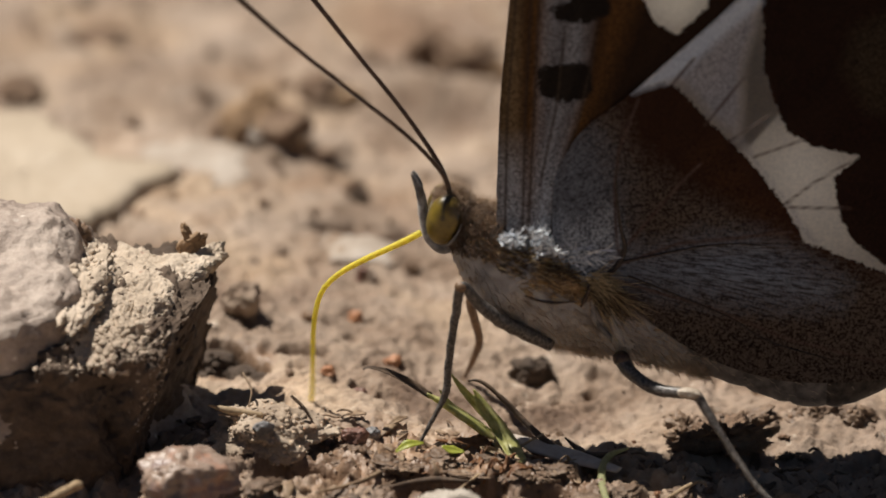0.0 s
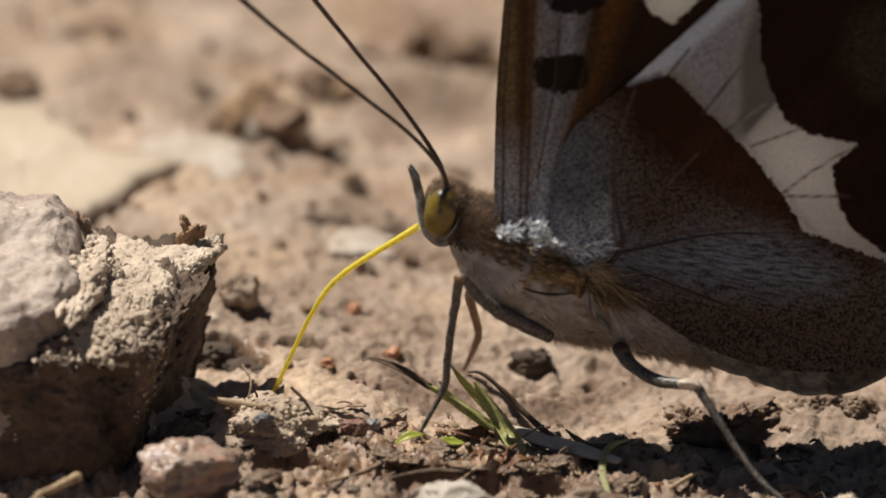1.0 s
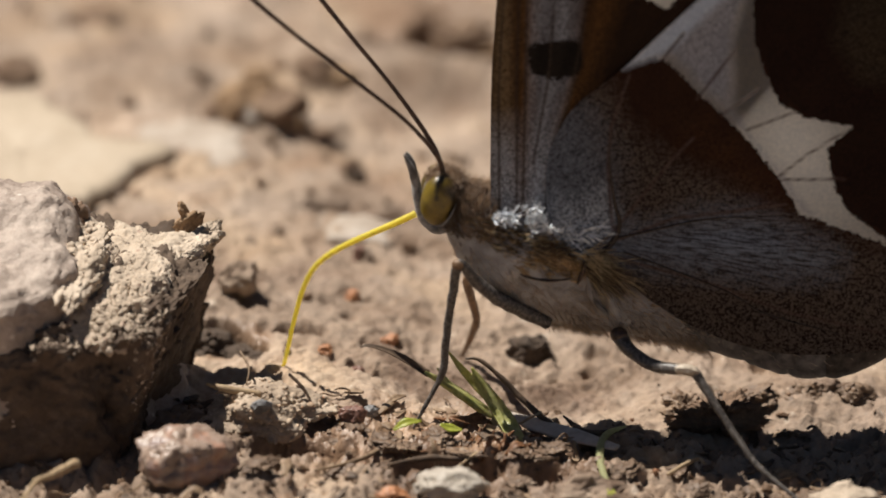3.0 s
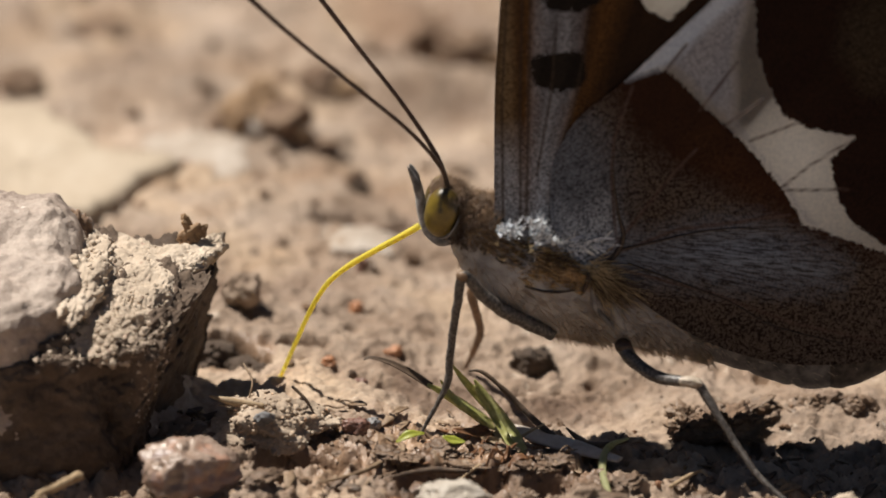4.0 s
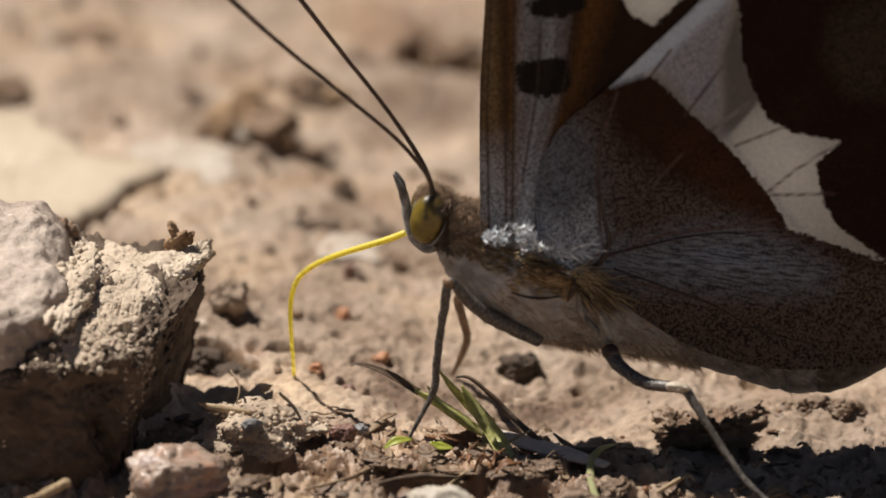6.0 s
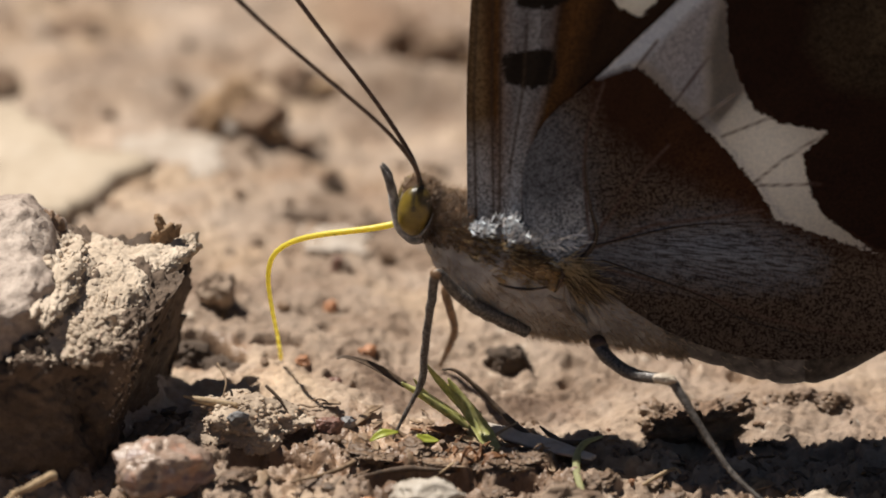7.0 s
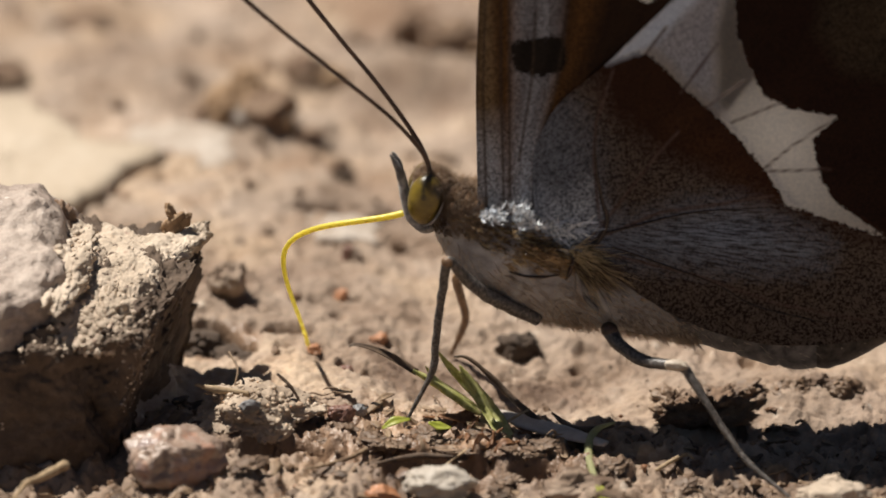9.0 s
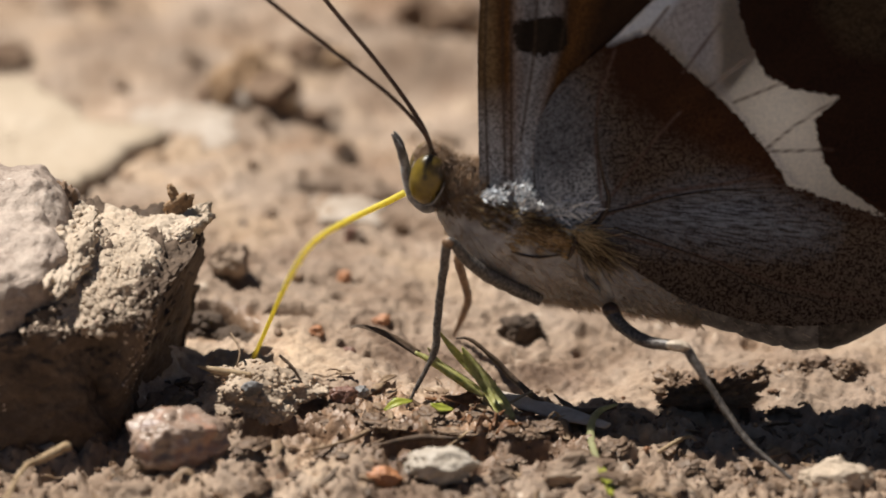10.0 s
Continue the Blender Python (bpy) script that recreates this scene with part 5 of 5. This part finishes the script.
for polygon, count, length, flow in (
        ([(2.86, 10.66), (4.12, 11.04), (4.15, 10.22), (2.98, 10.12)], 130, 0.42, (0.5, -0.3, 0.5)),
        ([(4.32, 11.1), (5.20, 11.1), (6.27, 9.65), (4.86, 9.59)], 150, 0.55, (0.35, -0.3, 0.8)),
        ([(6.2, 9.9), (8.6, 9.9), (8.8, 9.2), (6.6, 8.9)], 36, 0.8, (0.9, -0.3, 0.25))):
    tagged(part("wing_scale", scales_tuft(polygon, count, length, flow, count, -2.5 if polygon[0][0] < 6 else -2.05), FUR_SILVER, thorax, "silvery scales at the wing root"), kind="stuff")
TUFT = blob((7.79, -2.30, 8.16), (0.5, 0.35, 0.45), (0, 30, 0), 3, 4, 0.1)
tagged(part("fur", fur(TUFT, 70, 1.35, (0.85, -0.2, -0.32), lambda x, z: True, 0.024, 0.35, 8, 0.35), FUR_STRAW, thorax, "straw-coloured hairs fanning from the wing root"), kind="stuff")
# Bright strands stand in for sunlit highlights on the shoulder fur.
tagged(part("fur", fur(THORAX, 260, 0.9, (0.9, -0.3, -0.1), within(SHOULDER), 0.022, 0.45, 9), FUR_STRAW, thorax, "bright hairs put in for the shoulder's highlights"), kind="stuff")

tagged(part("fur", fur(SHIELD, 900, 0.6, (0.9, -0.2, -0.4), lambda x, z: True, 0.016, 0.25, 31), FUR_GOLD, tegula, "golden hairs of the plate"), kind="stuff")
tagged(part("fur", fur(SHIELD, 350, 0.7, (0.9, -0.25, -0.3), lambda x, z: z > 8.3, 0.018, 0.35, 32), FUR_DARK, tegula, "dark brown hairs of the plate"), kind="stuff")
HINGE = blob((8.3, -2.15, 7.3), (0.9, 0.3, 0.6), (0, 30, 0), 3, 4, 0.1)
tagged(part("fur", fur(HINGE, 300, 1.5, (0.85, -0.2, -0.5), lambda x, z: True, 0.018, 0.24, 33), FUR_DARK, thorax, "dark brown hairs fanning behind the wing root"), kind="stuff")
tagged(part("fur", fur(HINGE, 110, 1.9, (0.85, -0.28, -0.42), lambda x, z: True, 0.016, 0.26, 34), FUR_STRAW, thorax, "straw-coloured hairs behind the wing root"), kind="stuff")

EYE_PLACE = (0.09, 11.01)
for s in (-1, 1):
    geo = blob((EYE_PLACE[0], s * 0.95, EYE_PLACE[1]), (0.95, 0.72, 1.38), (0, 12, 0), 6, 1, 0.0, 1, 0.0)
    bars = [[(0.12, 12.5), (0.02, 11.9), (-0.02, 11.3)], [(0.75, 11.7), (0.85, 11.0), (0.6, 10.3)]]
    eye = part("eye", geo, EYE, butterfly, "glossy yellow-green compound eye", fields={"pupil": line_field([(p.x, p.z) for p in geo[0]], bars, 0.17)})
    part("eye_rim", tube([(x, s * y, z) for x, y, z in ((0.98, 1.42, 11.0), (0.85, 1.48, 10.65), (0.66, 1.5, 10.3), (0.3, 1.42, 9.85), (-0.1, 1.25, 9.66))], [0.02, 0.035, 0.06, 0.06, 0.03], 8, 30), PALP_PALE, eye, "pale rim of the eye")
    palp = part("palp", tube([(x, s * y, z) for x, y, z in ((0.4, 0.85, 9.35), (-0.1, 0.8, 9.38), (-0.65, 0.6, 9.85), (-0.98, 0.5, 10.8), (-1.12, 0.45, 11.8), (-1.23, 0.45, 12.3))], [0.2, 0.32, 0.32, 0.26, 0.22, 0.17], 12, 40, 1.0, 0.1), PALP_PALE, butterfly, "pale grey scaly palp")
    part("tip", tube([(x, s * 0.45, z) for x, z in ((-1.18, 12.0), (-1.26, 12.5), (-1.44, 12.95), (-1.66, 13.42) if s < 0 else (-1.56, 13.2))], [0.2, 0.2, 0.14, 0.04], 10, 20), PALP, palp, "dark palp tip")
FEELERS = []
for points, radii in (([(0.41, -0.60, 12.2), (-0.05, -0.70, 13.5), (-1.87, -1.20, 15.80), (-5.34, -2.00, 19.03), (-8.20, -2.60, 21.73), (-10.34, -3.00, 23.91), (-13.31, -3.50, 26.99)], [0.15, 0.12, 0.11, 0.11, 0.12, 0.15, 0.3]),
                      ([(0.40, 0.60, 11.9), (-0.30, 0.70, 13.65), (-2.12, 1.20, 16.3), (-4.32, 2.00, 18.9), (-6.70, 3.00, 21.71), (-9.17, 3.50, 24.64)], [0.16, 0.13, 0.12, 0.12, 0.14, 0.28])):
    FEELERS.append((part("antenna", tube(points, radii, 10, 70), ANTENNA, butterfly, "thin dark brown antenna", points[0]), Vector(points[0])))

# legs: joints from the hip to the foot
LEGS = []


def leg(joints, radii, material, label=""):
    hip, foot = joints[0], joints[-1]
    shape = tube(joints, radii, 10, len(joints) * 12, 1.0, 0.22)
    ob = part("leg", shape, material, butterfly, label, hip)
    tagged(part("bristle", fur(shape, 150, 0.24, (0.1, 0.0, -0.8), lambda x, z: True, 0.012, 0.8, len(joints)), LEG_BROWN, ob, "short brown bristles of the leg"), kind="stuff")
    LEGS.append((ob, Vector(hip), Vector(foot)))
    return ob


middle = leg([(5.62, -2.00, 4.39), (3.40, -2.60, 5.81), (1.93, -3.00, 7.09), (0.99, -3.30, 8.29), (0.70, -3.10, 6.85), (0.44, -2.90, 4.98), (0.26, -2.85, 3.40), (0.16, -2.9, 2.15), (-0.31, -3.0, 1.10), (-0.88, -3.2, 0.05), (-1.42, -3.4, -1.0)],
    [0.34, 0.40, 0.34, 0.24, 0.25, 0.22, 0.21, 0.2, 0.13, 0.11, 0.06], LEG, "dark grey middle leg")
part("joint", blob((0.93, -3.30, 8.22), (0.34, 0.3, 0.3), (0, 0, 0), 3, 1, 0.1), LEG_BROWN, middle, "brown knee joint")
leg([(3.44, 2.00, 4.38), (1.52, 3.80, 4.67), (1.92, 6.00, 1.43), (1.63, 7.00, -0.13), (1.15, 8.06, -1.66)], [0.3, 0.26, 0.22, 0.18, 0.1], LEG_BROWN, "brown far middle leg")
hind = leg([(9.23, -2.20, 3.77), (10.01, -3.30, 3.15), (11.30, -4.40, 2.88), (12.97, -5.40, 3.05), (13.45, -5.80, 2.60), (14.2, -6.40, 1.55), (15.2, -7.2, 0.2), (16.4, -8.3, -1.1), (18.71, -10.06, -2.5)],
    [0.42, 0.36, 0.32, 0.28, 0.25, 0.21, 0.19, 0.15, 0.09], LEG, "dark grey hind leg")
part("joint", blob((12.75, -5.6, 3.2), (0.6, 0.34, 0.29), (0, 8, 0), 4, 1, 0.25), LEG_PALE, hind, "pale knee joint")
part("joint", blob((9.29, -2.40, 3.85), (0.46, 0.42, 0.4), (0, 4, 0), 3, 1, 0.1), ANTENNA, hind, "black hip joint")

# proboscis: a chain of short rigid links
MOUTH = (-1.15, 0.00, 9.92)
LINKS = 26
AWAY = Vector((0.0, 1.0, -0.404))  # the proboscis leans back along the camera's line of sight to reach the soil
LINK = 15.4 / LINKS
CHAIN = []
for k in range(LINKS):
    r0, r1 = 0.175 - 0.0028 * k, 0.175 - 0.0028 * (k + 1)
    geo = tube([MOUTH, (MOUTH[0] - LINK * 0.5, MOUTH[1], MOUTH[2]), (MOUTH[0] - LINK * 1.1, MOUTH[1], MOUTH[2])], [r0, (r0 + r1) / 2, r1], 10, 5, caps=k == LINKS - 1)
    CHAIN.append(part("proboscis_link", geo, PROBOSCIS, butterfly, "", MOUTH))

# ---- movement ----
ROCKING = [  # seconds, turn in degrees, slide along, slide up
    (0.0, 0.00, 0.000, 0.000),
    (0.5, 0.06, -0.017, 0.003),
    (1.0, 0.61, 0.002, -0.120),
    (1.5, 0.59, -0.010, -0.192),
    (2.0, 0.58, 0.050, -0.098),
    (2.5, 0.93, 0.034, -0.153),
    (4.0, 1.57, 0.180, -0.124),
    (4.5, 1.48, 0.132, -0.168),
    (5.0, 1.68, 0.203, -0.139),
    (5.5, 1.73, 0.162, -0.179),
    (7.0, 1.89, 0.263, -0.086),
    (7.5, 2.22, 0.331, -0.003),
    (8.0, 2.15, 0.272, -0.193),
    (8.5, 2.37, 0.245, -0.117),
    (9.0, 2.02, 0.264, -0.178),
    (9.5, 1.91, 0.164, -0.051),
    (10.0, 1.98, 0.216, -0.081),
]
SIP = """0 -94 54 -108 168;.1 -90 45 -138 165;.2 -101 42 -128 154;.3 -86 52 -144 160;.4 -86 52 -150 164;.5 -102 37 -134 162;.6 -86 58 -148 166;.7 -110 31 -122 154;.8 -84 52 -142 164;.9 -100 47 -130 152;1 -84 56 -146 168;1.1 -84 59 -146 164;1.2 -100 47 -134 154;1.3 -84 54 -142 166;1.4 -86 62 -148 166;1.5 -86 58 -140 158;1.6 -90 54 -140 160;1.7 -88 62 -146 164;1.8 -108 41 -130 154;1.9 -94 54 -142 158;2 -88 53 -146 162;2.1 -116 34 -122 159;2.2 -88 68 -148 162;2.3 -114 31 -116 146;2.4 -86 58 -144 164;2.5 -106 46 -126 151;2.6 -86 63 -144 162;2.7 -86 67 -142 162;2.9 -106 40 -124 152;3.1 -88 60 -144 162;3.3 -110 36 -120 152;3.5 -88 56 -142 160;3.65 -104 44 -128 154;3.8 -88 53 -140 158;3.9 -112 32 -114 142;4 -88 54 -142 154;4.1 -88 56 -138 154;4.2 -116 24 -110 134;4.3 -92 58 -134 152;4.4 -92 54 -134 150;4.5 -108 35 -104 148;4.6 -94 54 -122 156;4.7 -104 50 -120 157;4.8 -96 50 -122 153;4.9 -98 57 -122 152;5 -98 52 -122 150;5.1 -102 48 -118 154;5.2 -94 55 -122 152;5.3 -108 32 -98 137;5.4 -88 59 -112 154;5.5 -110 34 -112 156;5.6 -104 56 -122 152;5.7 -114 36 -102 138;5.9 -98 54 -118 152;6.1 -112 34 -108 144;6.3 -96 54 -118 154;6.5 -110 38 -110 146;6.65 -100 50 -118 152;6.8 -102 52 -118 152;6.9 -92 60 -102 164;7 -116 28 -114 134;7.1 -90 64 -126 154;7.2 -118 29 -108 132;7.3 -94 67 -98 172;7.4 -120 22 -114 165;7.5 -89 58 -146 166;7.6 -100 53 -136 158;7.7 -102 42 -114 156;7.8 -108 52 -118 154;7.9 -80 66 -76 176;8 -84 63 -72 173;8.1 -104 52 -118 150;8.2 -124 22 -168 168;8.3 -102 38 -176 158;8.4 -78 52 -152 156;8.5 -124 16 -166 164;8.6 -78 50 -160 152;8.7 -100 34 -88 154;8.8 -104 40 -88 142;8.9 -76 74 -76 158;9 -114 30 -98 130;9.1 -108 48 -102 128;9.2 -98 56 -116 148;9.3 -122 24 -122 132;9.4 -92 61 -162 172;9.5 -106 40 -158 176;9.6 -102 54 -160 174;9.7 -114 34 -132 148;9.8 -98 52 -154 169;9.9 -114 26 -122 144;10 -90 48 -160 177"""


SWINGS = [  # seconds and turn of each antenna on the head
    [(0, 0), (1, 0.2), (2.5, 0.4), (4, 2.4), (4.5, 1.2), (5, 2.1), (5.5, 2.5), (7, 4.7), (7.5, 5.2), (8.5, 4.0), (9, 3.0), (10, 2.5)],
    [(0, 0), (1, 0.2), (2.5, 0.4), (4, 2.5), (4.5, 1.8), (5, 1.9), (5.5, 2.2), (7, 3.5), (7.5, 3.2), (8.5, 2.6), (9, 2.3), (10, 1.9)],
]


def course(knee, tip):
    """The proboscis in the plane of the body: a smooth bow from the mouth through the bend to the tip, in even steps."""
    out, down = knee.normalized(), (tip - knee).normalized()
    bend = (out + down).normalized()
    a, b = knee.length, (tip - knee).length
    fine = []
    for p in ((Vector(), out * a * 0.35, knee - bend * a * 0.26, knee), (knee, knee + bend * b * 0.24, tip - down * b * 0.35, tip)):
        for k in range(40):
            u = k / 40
            fine.append(p[0] * (1 - u) ** 3 + p[1] * (3 * u * (1 - u) ** 2) + p[2] * (3 * u * u * (1 - u)) + p[3] * u ** 3)
    fine.append(tip)
    far = [0.0]
    for p, q in zip(fine, fine[1:]):
        far.append(far[-1] + (q - p).length)
    steps = np.linspace(0, far[-1], LINKS + 1)
    return [Vector((np.interp(d, far, [p.x for p in fine]), 0, np.interp(d, far, [p.z for p in fine]))) for d in steps]


def motions():
    rocks = [(t, pose(dx * MM, 0, dz * MM, 0, -turn, 0)) for t, turn, dx, dz in ROCKING]
    walk(butterfly, rocks)
    for ob, hip, foot in LEGS:
        rows = []
        for t, m in rocks:
            reach = m.inverted() @ (foot * MM) - hip * MM
            turn = (foot - hip).rotation_difference(reach).to_matrix().to_4x4()
            rows.append((t, Matrix.Translation(hip * MM) @ turn))
        walk(ob, rows)
    for (ob, base), swings in zip(FEELERS, SWINGS):
        walk(ob, [(t, Matrix.Translation(base * MM) @ pose(0, 0, 0, 0, a, 0)) for t, a in swings])
    rows = [[] for _ in CHAIN]
    unit = 1.835 / 34.0
    for entry in SIP.split(";"):
        t, kx, ky, tx, ty = (float(v) for v in entry.split())
        nod = pose(0, 0, 0, 0, np.interp(t, [r[0] for r in ROCKING], [r[1] for r in ROCKING]), 0)
        knee = nod @ Vector((kx * unit, 0, -ky * unit / 0.93))
        tip = nod @ Vector((tx * unit, 0, -ty * unit / 0.93))
        back = min(6.0, max(0.0, (MOUTH[2] + tip.z + 1.0) / 0.404))
        way = [Vector(MOUTH) + p + AWAY * (back * (k / LINKS) ** 2) for k, p in enumerate(course(knee, tip))]
        for k in range(LINKS):
            turn = Vector((-1, 0, 0)).rotation_difference(way[k + 1] - way[k]).to_matrix().to_4x4()
            rows[k].append((t, Matrix.Translation(way[k] * MM) @ turn))
    for ob, r in zip(CHAIN, rows):
        walk(ob, r)


motions()
